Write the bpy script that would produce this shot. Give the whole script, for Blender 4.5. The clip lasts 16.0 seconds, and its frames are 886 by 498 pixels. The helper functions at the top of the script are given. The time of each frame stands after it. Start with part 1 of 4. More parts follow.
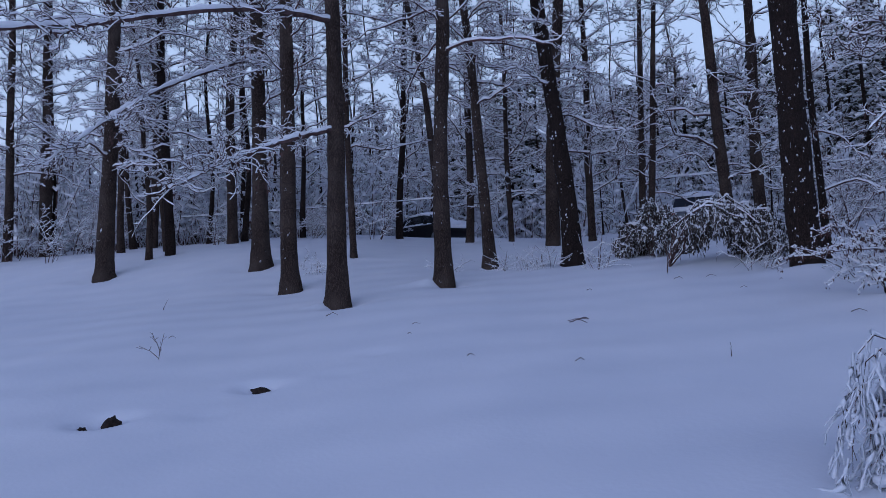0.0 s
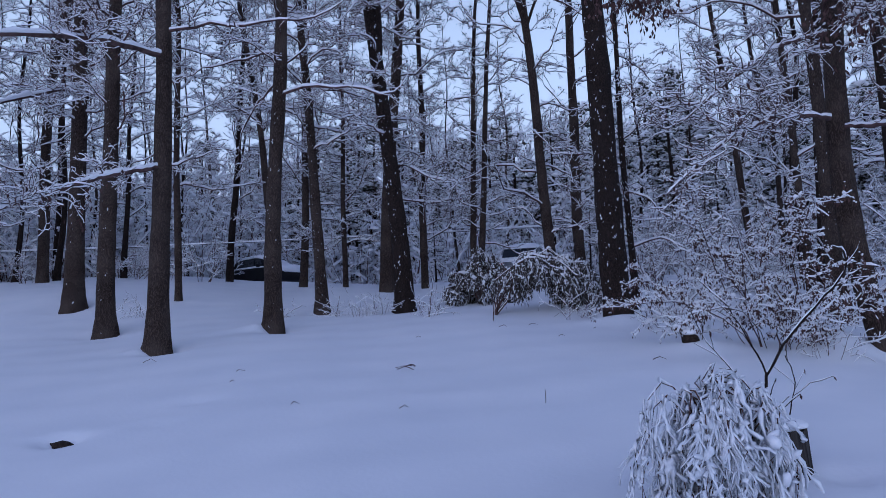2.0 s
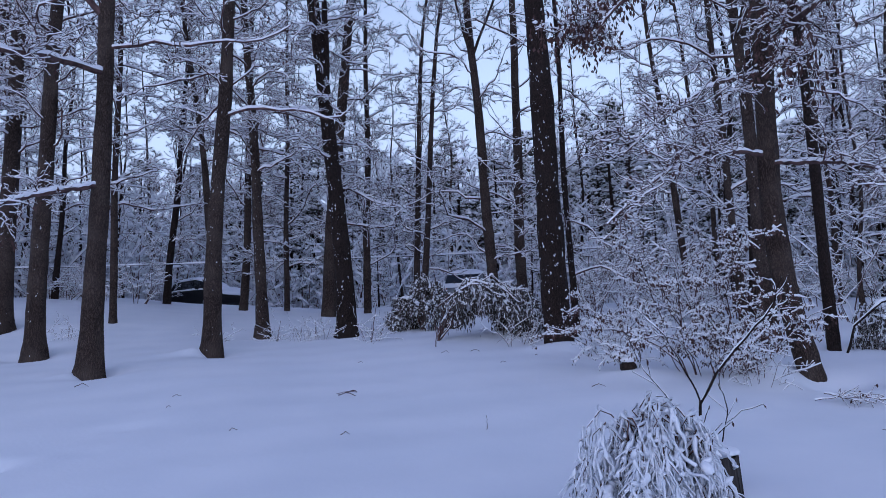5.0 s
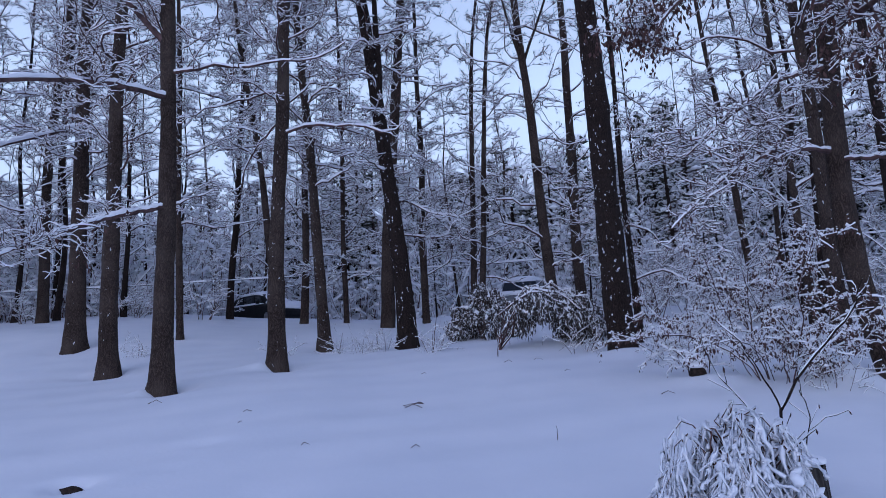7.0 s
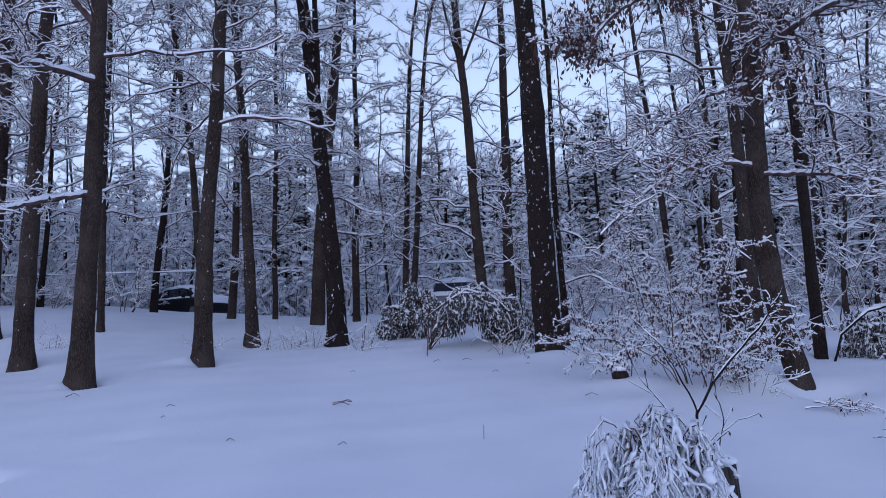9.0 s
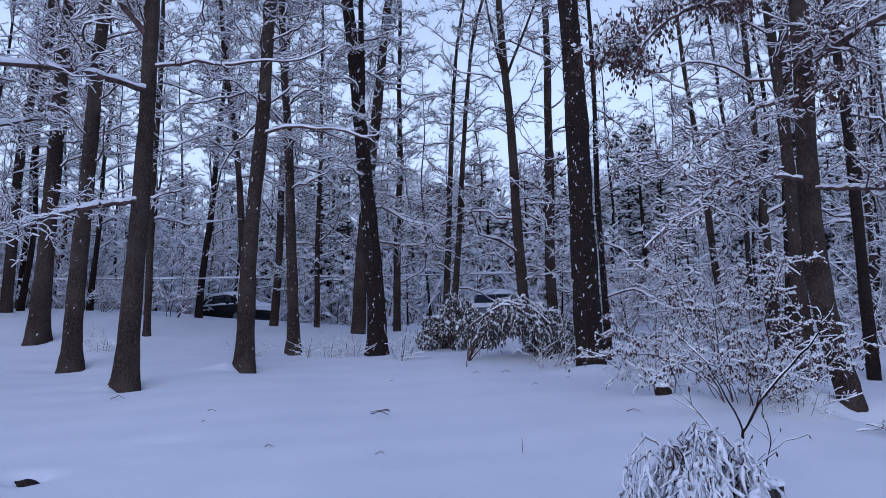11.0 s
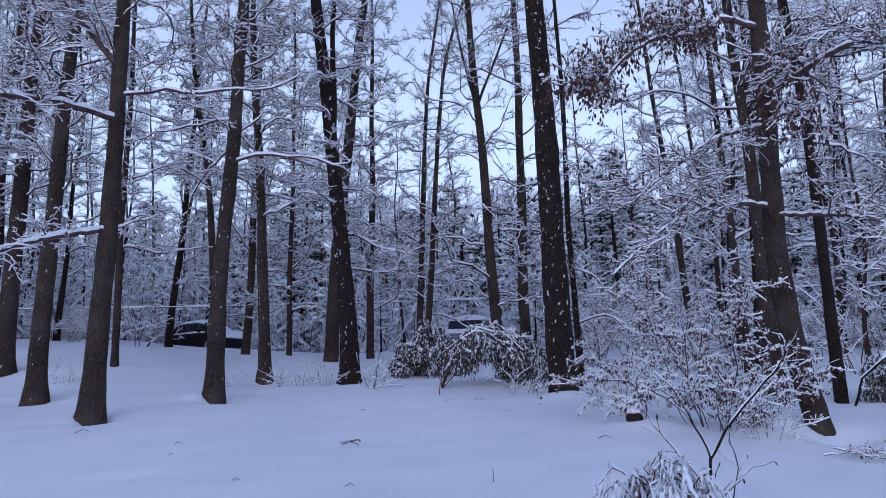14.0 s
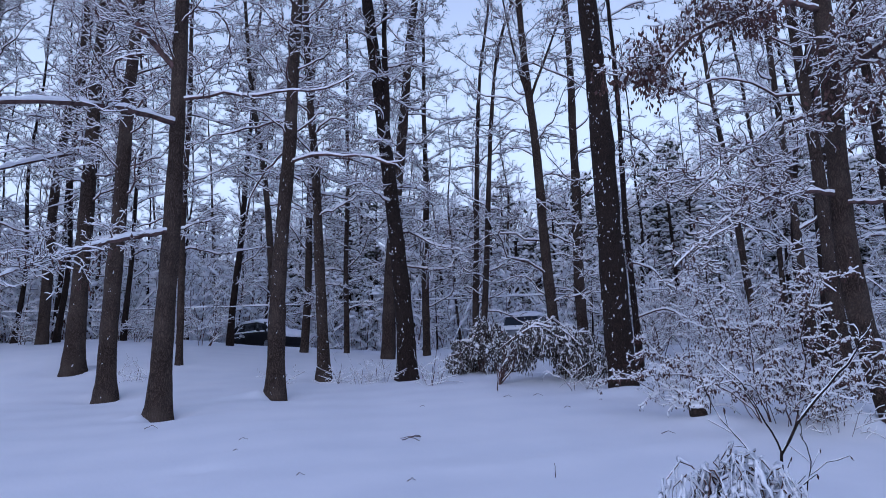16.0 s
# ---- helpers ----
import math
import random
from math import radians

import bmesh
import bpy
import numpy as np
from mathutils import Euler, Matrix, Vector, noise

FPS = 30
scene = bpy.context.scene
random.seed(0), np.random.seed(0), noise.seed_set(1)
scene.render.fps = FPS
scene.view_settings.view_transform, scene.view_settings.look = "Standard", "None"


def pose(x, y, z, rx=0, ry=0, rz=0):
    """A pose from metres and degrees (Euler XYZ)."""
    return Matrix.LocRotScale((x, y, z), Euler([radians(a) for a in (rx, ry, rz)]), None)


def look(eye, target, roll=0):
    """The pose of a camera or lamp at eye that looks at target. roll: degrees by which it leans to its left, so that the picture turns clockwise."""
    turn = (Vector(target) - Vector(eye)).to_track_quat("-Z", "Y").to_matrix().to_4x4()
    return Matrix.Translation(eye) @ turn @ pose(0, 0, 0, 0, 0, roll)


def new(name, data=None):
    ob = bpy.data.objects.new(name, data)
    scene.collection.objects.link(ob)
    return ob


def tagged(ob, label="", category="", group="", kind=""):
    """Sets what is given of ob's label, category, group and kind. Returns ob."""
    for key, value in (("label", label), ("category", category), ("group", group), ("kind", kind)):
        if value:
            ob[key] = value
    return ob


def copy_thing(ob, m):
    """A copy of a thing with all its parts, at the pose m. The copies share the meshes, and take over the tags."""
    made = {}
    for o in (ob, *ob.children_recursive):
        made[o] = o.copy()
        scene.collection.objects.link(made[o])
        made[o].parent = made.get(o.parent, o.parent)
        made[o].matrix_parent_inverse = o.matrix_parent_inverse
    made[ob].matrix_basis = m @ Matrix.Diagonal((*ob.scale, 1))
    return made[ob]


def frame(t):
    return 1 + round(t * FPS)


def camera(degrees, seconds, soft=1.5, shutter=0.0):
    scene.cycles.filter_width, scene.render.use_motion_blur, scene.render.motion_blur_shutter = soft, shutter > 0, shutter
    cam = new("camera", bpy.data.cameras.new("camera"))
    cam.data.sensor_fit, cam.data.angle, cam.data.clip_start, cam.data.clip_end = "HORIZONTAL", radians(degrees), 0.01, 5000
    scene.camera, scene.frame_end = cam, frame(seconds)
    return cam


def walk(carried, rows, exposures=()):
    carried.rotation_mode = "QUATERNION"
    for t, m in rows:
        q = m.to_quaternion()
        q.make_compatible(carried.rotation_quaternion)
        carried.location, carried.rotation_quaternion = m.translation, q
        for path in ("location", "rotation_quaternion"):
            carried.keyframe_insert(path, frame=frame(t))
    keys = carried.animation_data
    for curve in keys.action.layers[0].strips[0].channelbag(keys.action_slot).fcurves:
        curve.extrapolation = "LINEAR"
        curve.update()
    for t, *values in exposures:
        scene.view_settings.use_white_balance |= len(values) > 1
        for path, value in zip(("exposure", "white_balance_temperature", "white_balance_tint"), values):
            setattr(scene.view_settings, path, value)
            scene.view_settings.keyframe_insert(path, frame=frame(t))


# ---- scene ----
cam = camera(59.6, 16.0, soft=0.75)
PATH = [
    (0, (0.087, -0.567, 1.503), (-0.591, 1.31, 1.63), -2.0),
    (0.5, (0.122, -0.581, 1.51), (-0.484, 1.317, 1.685), -2.1),
    (1, (0.117, -0.573, 1.514), (-0.378, 1.354, 1.722), -2.3),
    (1.5, (0.131, -0.606, 1.52), (-0.3, 1.334, 1.743), -2.5),
    (2, (0.184, -0.607, 1.518), (-0.082, 1.361, 1.748), -1.6),
    (2.5, (0.211, -0.635, 1.524), (0.103, 1.347, 1.769), -0.9),
    (3, (0.224, -0.653, 1.52), (0.185, 1.33, 1.78), -0.0),
    (3.5, (0.221, -0.641, 1.52), (0.185, 1.341, 1.786), -0.8),
    (4, (0.225, -0.63, 1.525), (0.198, 1.351, 1.795), -0.8),
    (4.5, (0.203, -0.624, 1.53), (0.167, 1.356, 1.809), -0.9),
    (5, (0.177, -0.652, 1.529), (0.059, 1.323, 1.819), -1.2),
    (5.2, (0.171, -0.676, 1.527), (-0.012, 1.293, 1.822), -2.1),
    (7.3, (0.073, -0.661, 1.566), (-0.183, 1.297, 1.881), -2.5),
    (7.5, (0.083, -0.647, 1.556), (-0.191, 1.309, 1.872), -2.5),
    (8, (0.166, -0.61, 1.549), (-0.321, 1.304, 1.863), -0.7),
    (8.5, (0.189, -0.666, 1.542), (-0.152, 1.28, 1.855), -0.4),
    (9, (0.066, -0.721, 1.553), (-0.013, 1.253, 1.861), -1.3),
    (9.2, (0.039, -0.745, 1.552), (-0.058, 1.229, 1.858), -1.5),
    (11.3, (0.095, -0.675, 1.548), (-0.094, 1.287, 1.888), 0.2),
    (11.5, (0.113, -0.683, 1.559), (-0.049, 1.281, 1.899), -0.3),
    (12, (0.118, -0.686, 1.573), (-0.013, 1.278, 1.928), -0.3),
    (12.5, (0.129, -0.694, 1.577), (0.042, 1.268, 1.956), -0.8),
    (13, (0.138, -0.701, 1.576), (0.077, 1.258, 1.971), -1.0),
    (13.5, (0.131, -0.696, 1.578), (0.05, 1.261, 1.981), -0.5),
    (14, (0.126, -0.685, 1.58), (0.006, 1.271, 1.982), -0.6),
    (14.5, (0.114, -0.666, 1.575), (-0.047, 1.285, 1.982), -1.2),
    (15, (0.1, -0.664, 1.571), (-0.094, 1.284, 1.978), -1.3),
    (15.5, (0.097, -0.661, 1.563), (-0.133, 1.285, 1.965), -0.9),
    (16, (0.085, -0.669, 1.56), (-0.172, 1.274, 1.957), -0.8),
]

# exposure and white balance follow the phone's own brightening
EXPO = [(0.0, -1.50, 5030, 26), (2.0, -1.31, 5050, 26), (4.0, -1.12, 5130, 26), (9.0, -1.09, 5130, 26), (12.0, -0.99, 5200, 26), (16.0, -0.95, 5200, 26)]
walk(cam, [(t, look(eye, target, roll)) for t, eye, target, roll in PATH], EXPO)

# ---- overcast dusk sky ----
world = bpy.data.worlds.new("overcast_sky")
scene.world = world
world.use_nodes = True
wn = world.node_tree.nodes
wl = world.node_tree.links
wn.clear()
w_out = wn.new("ShaderNodeOutputWorld")
w_add = wn.new("ShaderNodeAddShader")
w_cloud = wn.new("ShaderNodeBackground")
w_cloud.inputs["Strength"].default_value = 1.0
w_tc = wn.new("ShaderNodeTexCoord")
w_xyz = wn.new("ShaderNodeSeparateXYZ")
w_ramp = wn.new("ShaderNodeValToRGB")
w_ramp.color_ramp.elements[0].position, w_ramp.color_ramp.elements[0].color = 0.05, (1.38, 1.54, 1.59, 1)
w_ramp.color_ramp.elements[1].position, w_ramp.color_ramp.elements[1].color = 1.0, (0.15, 0.20, 0.40, 1)
for w_at, w_colour in ((0.34, (1.40, 1.64, 1.66, 1)), (0.62, (0.54, 0.63, 0.86, 1))):
    w_ramp.color_ramp.elements.new(w_at).color = w_colour
wl.new(w_tc.outputs["Generated"], w_xyz.inputs[0])
wl.new(w_xyz.outputs["Z"], w_ramp.inputs["Fac"])
wl.new(w_ramp.outputs["Color"], w_cloud.inputs["Color"])
w_sky = wn.new("ShaderNodeTexSky")
w_sky.sky_type = "NISHITA"
w_sky.sun_disc = False
w_sky.sun_elevation = radians(6)
w_sky.sun_rotation = radians(200)
w_bg = wn.new("ShaderNodeBackground")
w_bg.inputs["Strength"].default_value = 0.05
wl.new(w_sky.outputs["Color"], w_bg.inputs["Color"])
wl.new(w_bg.outputs[0], w_add.inputs[0])
wl.new(w_cloud.outputs[0], w_add.inputs[1])
wl.new(w_add.outputs[0], w_out.inputs["Surface"])
sun_data = bpy.data.lights.new("cloud_sun", "SUN")
sun_data.energy = 1.5
sun_data.angle = radians(70)
sun_data.color = (0.93, 0.94, 1.0)
sun = new("cloud_sun", sun_data)
sun.matrix_world = look((-10, -40, 18), (0, 6, 1))


# ---- materials ----
def principled(name, rough=0.8, metal=0.0):
    m = bpy.data.materials.new(name)
    m.use_nodes = True
    nt = m.node_tree
    b = nt.nodes["Principled BSDF"]
    b.inputs["Roughness"].default_value = rough
    b.inputs["Metallic"].default_value = metal
    if rough > 0.55:
        b.inputs["Specular IOR Level"].default_value = 0.2
    return m, nt, b


def noisy(name, c1, c2, scale=(8, 8, 8), rough=0.85, bump=0.3, fine=40, metal=0.0, dist=0.02, detail=6, c3=None, patch=1.5):
    """Two colours mixed by a stretched noise, a third in larger patches, and a bump of both."""
    m, nt, b = principled(name, rough, metal)
    n, l = nt.nodes, nt.links
    tc = n.new("ShaderNodeTexCoord")
    mp = n.new("ShaderNodeMapping")
    mp.inputs["Scale"].default_value = scale
    l.new(tc.outputs["Object"], mp.inputs["Vector"])
    n1 = n.new("ShaderNodeTexNoise")
    n1.inputs["Scale"].default_value = 1.0
    n1.inputs["Detail"].default_value = detail
    l.new(mp.outputs[0], n1.inputs["Vector"])
    ramp = n.new("ShaderNodeValToRGB")
    ramp.color_ramp.elements[0].position, ramp.color_ramp.elements[1].position = 0.35, 0.68
    ramp.color_ramp.elements[0].color, ramp.color_ramp.elements[1].color = (*c1, 1), (*c2, 1)
    l.new(n1.outputs["Fac"], ramp.inputs["Fac"])
    colour = ramp.outputs["Color"]
    if c3:
        n3 = n.new("ShaderNodeTexNoise")
        n3.inputs["Scale"].default_value = patch
        n3.inputs["Detail"].default_value = 5
        l.new(tc.outputs["Object"], n3.inputs["Vector"])
        r3 = n.new("ShaderNodeValToRGB")
        r3.color_ramp.elements[0].position, r3.color_ramp.elements[1].position = 0.52, 0.66
        l.new(n3.outputs["Fac"], r3.inputs["Fac"])
        mx = n.new("ShaderNodeMixRGB")
        mx.inputs["Color2"].default_value = (*c3, 1)
        l.new(r3.outputs["Color"], mx.inputs["Fac"])
        l.new(colour, mx.inputs["Color1"])
        colour = mx.outputs["Color"]
    l.new(colour, b.inputs["Base Color"])
    n2 = n.new("ShaderNodeTexNoise")
    n2.inputs["Scale"].default_value = fine
    n2.inputs["Detail"].default_value = 3
    l.new(tc.outputs["Object"], n2.inputs["Vector"])
    add = n.new("ShaderNodeMath")
    add.operation = "MULTIPLY_ADD"
    add.inputs[1].default_value = 0.35
    l.new(n2.outputs["Fac"], add.inputs[0])
    l.new(n1.outputs["Fac"], add.inputs[2])
    bp = n.new("ShaderNodeBump")
    bp.inputs["Strength"].default_value = bump
    bp.inputs["Distance"].default_value = dist
    l.new(add.outputs[0], bp.inputs["Height"])
    l.new(bp.outputs[0], b.inputs["Normal"])
    return m


def bark(name, crack, ridge, lichen, plates=(30, 30, 5.5)):
    """Furrowed bark: plates parted by dark cracks, blotched with lichen and damp."""
    m, nt, b = principled(name, 0.95)
    n, l = nt.nodes, nt.links
    tc = n.new("ShaderNodeTexCoord")
    wob = n.new("ShaderNodeTexNoise")
    wob.inputs["Scale"].default_value = 5.0
    wob.inputs["Detail"].default_value = 4
    l.new(tc.outputs["Object"], wob.inputs["Vector"])
    mix = n.new("ShaderNodeMixRGB")
    mix.blend_type = "LINEAR_LIGHT"
    mix.inputs["Fac"].default_value = 0.11
    l.new(tc.outputs["Object"], mix.inputs["Color1"])
    l.new(wob.outputs["Color"], mix.inputs["Color2"])
    mp = n.new("ShaderNodeMapping")
    mp.inputs["Scale"].default_value = plates
    l.new(mix.outputs["Color"], mp.inputs["Vector"])
    vo = n.new("ShaderNodeTexVoronoi")
    vo.feature = "DISTANCE_TO_EDGE"
    vo.inputs["Scale"].default_value = 1.0
    l.new(mp.outputs[0], vo.inputs["Vector"])
    fn = n.new("ShaderNodeTexNoise")
    fn.inputs["Scale"].default_value = 55.0
    fn.inputs["Detail"].default_value = 5
    l.new(tc.outputs["Object"], fn.inputs["Vector"])
    h = n.new("ShaderNodeMath")
    h.operation = "MULTIPLY_ADD"
    h.inputs[1].default_value = 0.30
    l.new(fn.outputs["Fac"], h.inputs[0])
    l.new(vo.outputs["Distance"], h.inputs[2])
    ramp = n.new("ShaderNodeValToRGB")
    ramp.color_ramp.elements[0].position, ramp.color_ramp.elements[1].position = 0.14, 0.46
    ramp.color_ramp.elements[0].color, ramp.color_ramp.elements[1].color = (*crack, 1), (*ridge, 1)
    l.new(h.outputs[0], ramp.inputs["Fac"])
    big = n.new("ShaderNodeTexNoise")
    big.inputs["Scale"].default_value = 1.6
    big.inputs["Detail"].default_value = 6
    l.new(tc.outputs["Object"], big.inputs["Vector"])
    r2 = n.new("ShaderNodeValToRGB")
    r2.color_ramp.elements[0].position, r2.color_ramp.elements[1].position = 0.45, 0.72
    l.new(big.outputs["Fac"], r2.inputs["Fac"])
    f2 = n.new("ShaderNodeMath")
    f2.operation = "MULTIPLY"
    f2.inputs[1].default_value = 0.6
    l.new(r2.outputs["Color"], f2.inputs[0])
    mx = n.new("ShaderNodeMixRGB")
    mx.inputs["Color2"].default_value = (*lichen, 1)
    l.new(f2.outputs[0], mx.inputs["Fac"])
    l.new(ramp.outputs["Color"], mx.inputs["Color1"])
    l.new(mx.outputs["Color"], b.inputs["Base Color"])
    bp = n.new("ShaderNodeBump")
    bp.inputs["Strength"].default_value = 1.0
    bp.inputs["Distance"].default_value = 0.035
    l.new(h.outputs[0], bp.inputs["Height"])
    l.new(bp.outputs[0], b.inputs["Normal"])
    return m


BARK = bark("oak_bark", (0.018, 0.0125, 0.0100), (0.092, 0.064, 0.050), (0.118, 0.090, 0.073), (44, 44, 6))
BARK_DARK = bark("wet_dark_bark", (0.010, 0.0066, 0.0053), (0.044, 0.029, 0.023), (0.036, 0.026, 0.022), (44, 44, 6))
TWIG = noisy("twig_bark", (0.046, 0.029, 0.027), (0.140, 0.086, 0.079), (9, 9, 9), 0.9, 0.3)
SNOW = noisy("branch_snow", (0.90, 0.91, 0.93), (0.95, 0.955, 0.965), (5, 5, 5), 0.65, 0.25, 60, dist=0.01)
SNOW_GROUND = noisy("ground_snow", (0.81, 0.83, 0.87), (0.87, 0.88, 0.91), (0.9, 0.9, 0.9), 0.6, 0.18, 26, dist=0.03)
LEAF = noisy("dead_leaf", (0.048, 0.026, 0.024), (0.130, 0.073, 0.063), (14, 14, 14), 0.8, 0.2)
NEEDLE = noisy("pine_needles", (0.042, 0.047, 0.038), (0.110, 0.108, 0.088), (6, 6, 6), 0.9, 0.3)
JUNIPER = noisy("juniper_foliage", (0.046, 0.040, 0.036), (0.120, 0.102, 0.092), (9, 9, 9), 0.9, 0.3)
ICY_SNOW = noisy("icy_snow", (0.66, 0.69, 0.74), (0.80, 0.82, 0.86), (9, 9, 9), 0.42, 0.3, 50, dist=0.01)
SOIL = noisy("wet_soil", (0.012, 0.009, 0.008), (0.045, 0.030, 0.022), (30, 30, 30), 0.95, 0.8)
WOOD = noisy("weathered_wood", (0.020, 0.017, 0.016), (0.070, 0.060, 0.052), (40, 40, 4), 0.95, 0.9)
PAINT_DARK = noisy("dark_car_paint", (0.005, 0.005, 0.006), (0.010, 0.010, 0.012), (3, 3, 3), 0.56, 0.02)
PAINT_GREY = noisy("grey_car_paint", (0.16, 0.17, 0.18), (0.22, 0.23, 0.24), (3, 3, 3), 0.35, 0.02, metal=0.3)
RUBBER = noisy("tyre_rubber", (0.012, 0.012, 0.012), (0.03, 0.03, 0.03), (20, 20, 20), 0.9, 0.3)
RIM = noisy("wheel_rim", (0.25, 0.25, 0.26), (0.4, 0.4, 0.41), (10, 10, 10), 0.35, 0.05, metal=0.9)
GLASS, _, _b = principled("car_glass", 0.05)
_b.inputs["Base Color"].default_value = (0.02, 0.024, 0.028, 1)
LAMP_RED = noisy("tail_lamp", (0.18, 0.008, 0.008), (0.26, 0.012, 0.012), (9, 9, 9), 0.2, 0.02)
LAMP_CLEAR = noisy("head_lamp", (0.45, 0.46, 0.48), (0.6, 0.6, 0.62), (9, 9, 9), 0.15, 0.02)
CABLE = noisy("cable_sheath", (0.012, 0.012, 0.013), (0.03, 0.03, 0.03), (9, 9, 9), 0.7, 0.1)


# ---- mesh helpers ----
def mesh_np(name, parts, material, smooth=True):
    """One mesh from (vertices, quads) arrays; a quad whose last two corners are equal is a triangle."""
    vs, fs, base = [], [], 0
    for v, f in parts:
        vs.append(v.reshape(-1, 3))
        fs.append(f.reshape(-1, f.shape[-1]) + base)
        base += len(vs[-1])
    me = bpy.data.meshes.new(name)
    v = np.concatenate(vs).astype(np.float32)
    k = fs[0].shape[1]
    f = np.concatenate(fs).astype(np.int32)
    me.vertices.add(len(v))
    me.vertices.foreach_set("co", v.ravel())
    me.loops.add(f.size)
    me.loops.foreach_set("vertex_index", f.ravel())
    me.polygons.add(len(f))
    me.polygons.foreach_set("loop_start", np.arange(0, f.size, k, dtype=np.int32))
    me.polygons.foreach_set("loop_total", np.full(len(f), k, np.int32))
    me.polygons.foreach_set("use_smooth", np.full(len(f), smooth))
    me.materials.append(material)
    me.update(calc_edges=True)
    me.validate()
    return me


def part_np(name, parts, material, parent, label="", smooth=True, kind=""):
    ob = new(name, mesh_np(name, parts, material, smooth))
    if parent:
        ob.parent = parent
    return tagged(ob, label, kind=kind)


def part(name, bm, material, parent, label="", smooth=False):
    me = bpy.data.meshes.new(name)
    bm.normal_update()
    bm.to_mesh(me)
    bm.free()
    me.materials.append(material)
    if smooth:
        me.polygons.foreach_set("use_smooth", np.full(len(me.polygons), True))
    ob = new(name, me)
    if parent:
        ob.parent = parent
    return tagged(ob, label)


def unit(v):
    return v / np.maximum(np.linalg.norm(v, axis=-1, keepdims=True), 1e-9)


def tangents(P):
    T = np.empty_like(P)
    T[:, 1:-1] = P[:, 2:] - P[:, :-2]
    T[:, 0] = P[:, 1] - P[:, 0]
    T[:, -1] = P[:, -1] - P[:, -2]
    return unit(T)


def sides_of(T):
    ref = np.where(np.abs(T[..., 2:3]) > 0.95, np.array([1.0, 0, 0]), np.array([0, 0, 1.0]))
    a = unit(np.cross(T, ref))
    return a, np.cross(a, T)


def tubes(P, R, k=5, flat=1.0, rough=None):
    """Tubes of k sides along N polylines P (N, n, 3) with radii R (N, n)."""
    N, n, _ = P.shape
    T = tangents(P)
    a, b = sides_of(T)
    ang = np.arange(k) * 2 * np.pi / k + np.pi / 2
    r = R[..., None, None]
    if rough is not None:
        r = r * rough
    V = P[:, :, None] + r * (np.cos(ang)[:, None] * a[:, :, None] + flat * np.sin(ang)[:, None] * b[:, :, None])
    i = np.arange(N)[:, None, None] * n * k + np.arange(n - 1)[None, :, None] * k + np.arange(k)[None, None, :]
    j = np.arange(N)[:, None, None] * n * k + np.arange(n - 1)[None, :, None] * k + (np.arange(k) + 1)[None, None, :] % k
    return V.reshape(-1, 3), np.stack([i, j, j + k, i + k], -1).reshape(-1, 4)


def snow_on(P, R, extra, rng, k=4, cover=1.0, cap=False):
    """Snow lying along the upper side of branches: thick where they are level, none where they are steep."""
    T = tangents(P)
    hz = np.clip(np.sqrt(1 - T[..., 2] ** 2) * 1.25 - 0.25, 0.02, 1)
    s = (R * 0.75 + extra * rng.uniform(0.25, 1.9, R.shape)) * hz
    s[:, -1] *= 0.9 if cap else 0.55
    s *= np.where(rng.random(len(P)) < cover, 1.0, 0.15)[:, None]
    C = P.copy()
    C[..., 2] += R * 0.55 + s * 0.75
    if cap:
        # round the end off
        e = T[:, -1]
        C = np.concatenate([C, (C[:, -1] + e * s[:, -1:] * 0.8)[:, None]], 1)
        s = np.concatenate([s, s[:, -1:] * 0.3], 1)
    return tubes(C, s, k, 1.05)


def grow(start, direction, length, npts, rng, crook=0.25, lift=0.0):
    """N crooked polylines from start points (N, 3) along direction."""
    N = len(start)
    P = np.empty((N, npts, 3))
    P[:, 0] = start
    d = unit(direction)
    step = (length / (npts - 1))[:, None]
    for i in range(1, npts):
        P[:, i] = P[:, i - 1] + d * step
        d = d + rng.normal(0, crook, d.shape)
        d[:, 2] += lift
        d = unit(d)
    return P


def sprout(P, R, per, rng, lo, hi, lmin, lmax, npts, flat=0.45, angle=(35, 70), crook=0.28, lift=0.03, thin=0.5):
    """Side shoots of the polylines P: per shoots each, between lo and hi of the length."""
    N, n, _ = P.shape
    idx = np.repeat(np.arange(N), per)
    u = rng.uniform(lo, hi, len(idx)) * (n - 1)
    k = np.minimum(u.astype(int), n - 2)
    f = (u - k)[:, None]
    pos = P[idx, k] * (1 - f) + P[idx, k + 1] * f
    rad = R[idx, k] * (1 - f[:, 0]) + R[idx, k + 1] * f[:, 0]
    T = tangents(P)[idx, k]
    a, b = sides_of(T)
    side = np.where(rng.random(len(idx)) < 0.5, -1.0, 1.0)[:, None]
    perp = unit(side * a + b * rng.normal(0.1, flat, len(idx))[:, None])
    al = np.radians(rng.uniform(*angle, len(idx)))[:, None]
    d = np.cos(al) * T + np.sin(al) * perp
    L = rng.uniform(lmin, lmax, len(idx)) * (1.1 - 0.5 * u / (n - 1))
    Q = grow(pos, d, L, npts, rng, crook, lift)
    r0 = rad * thin
    return Q, r0[:, None] * np.linspace(1, 0.45, npts)[None]


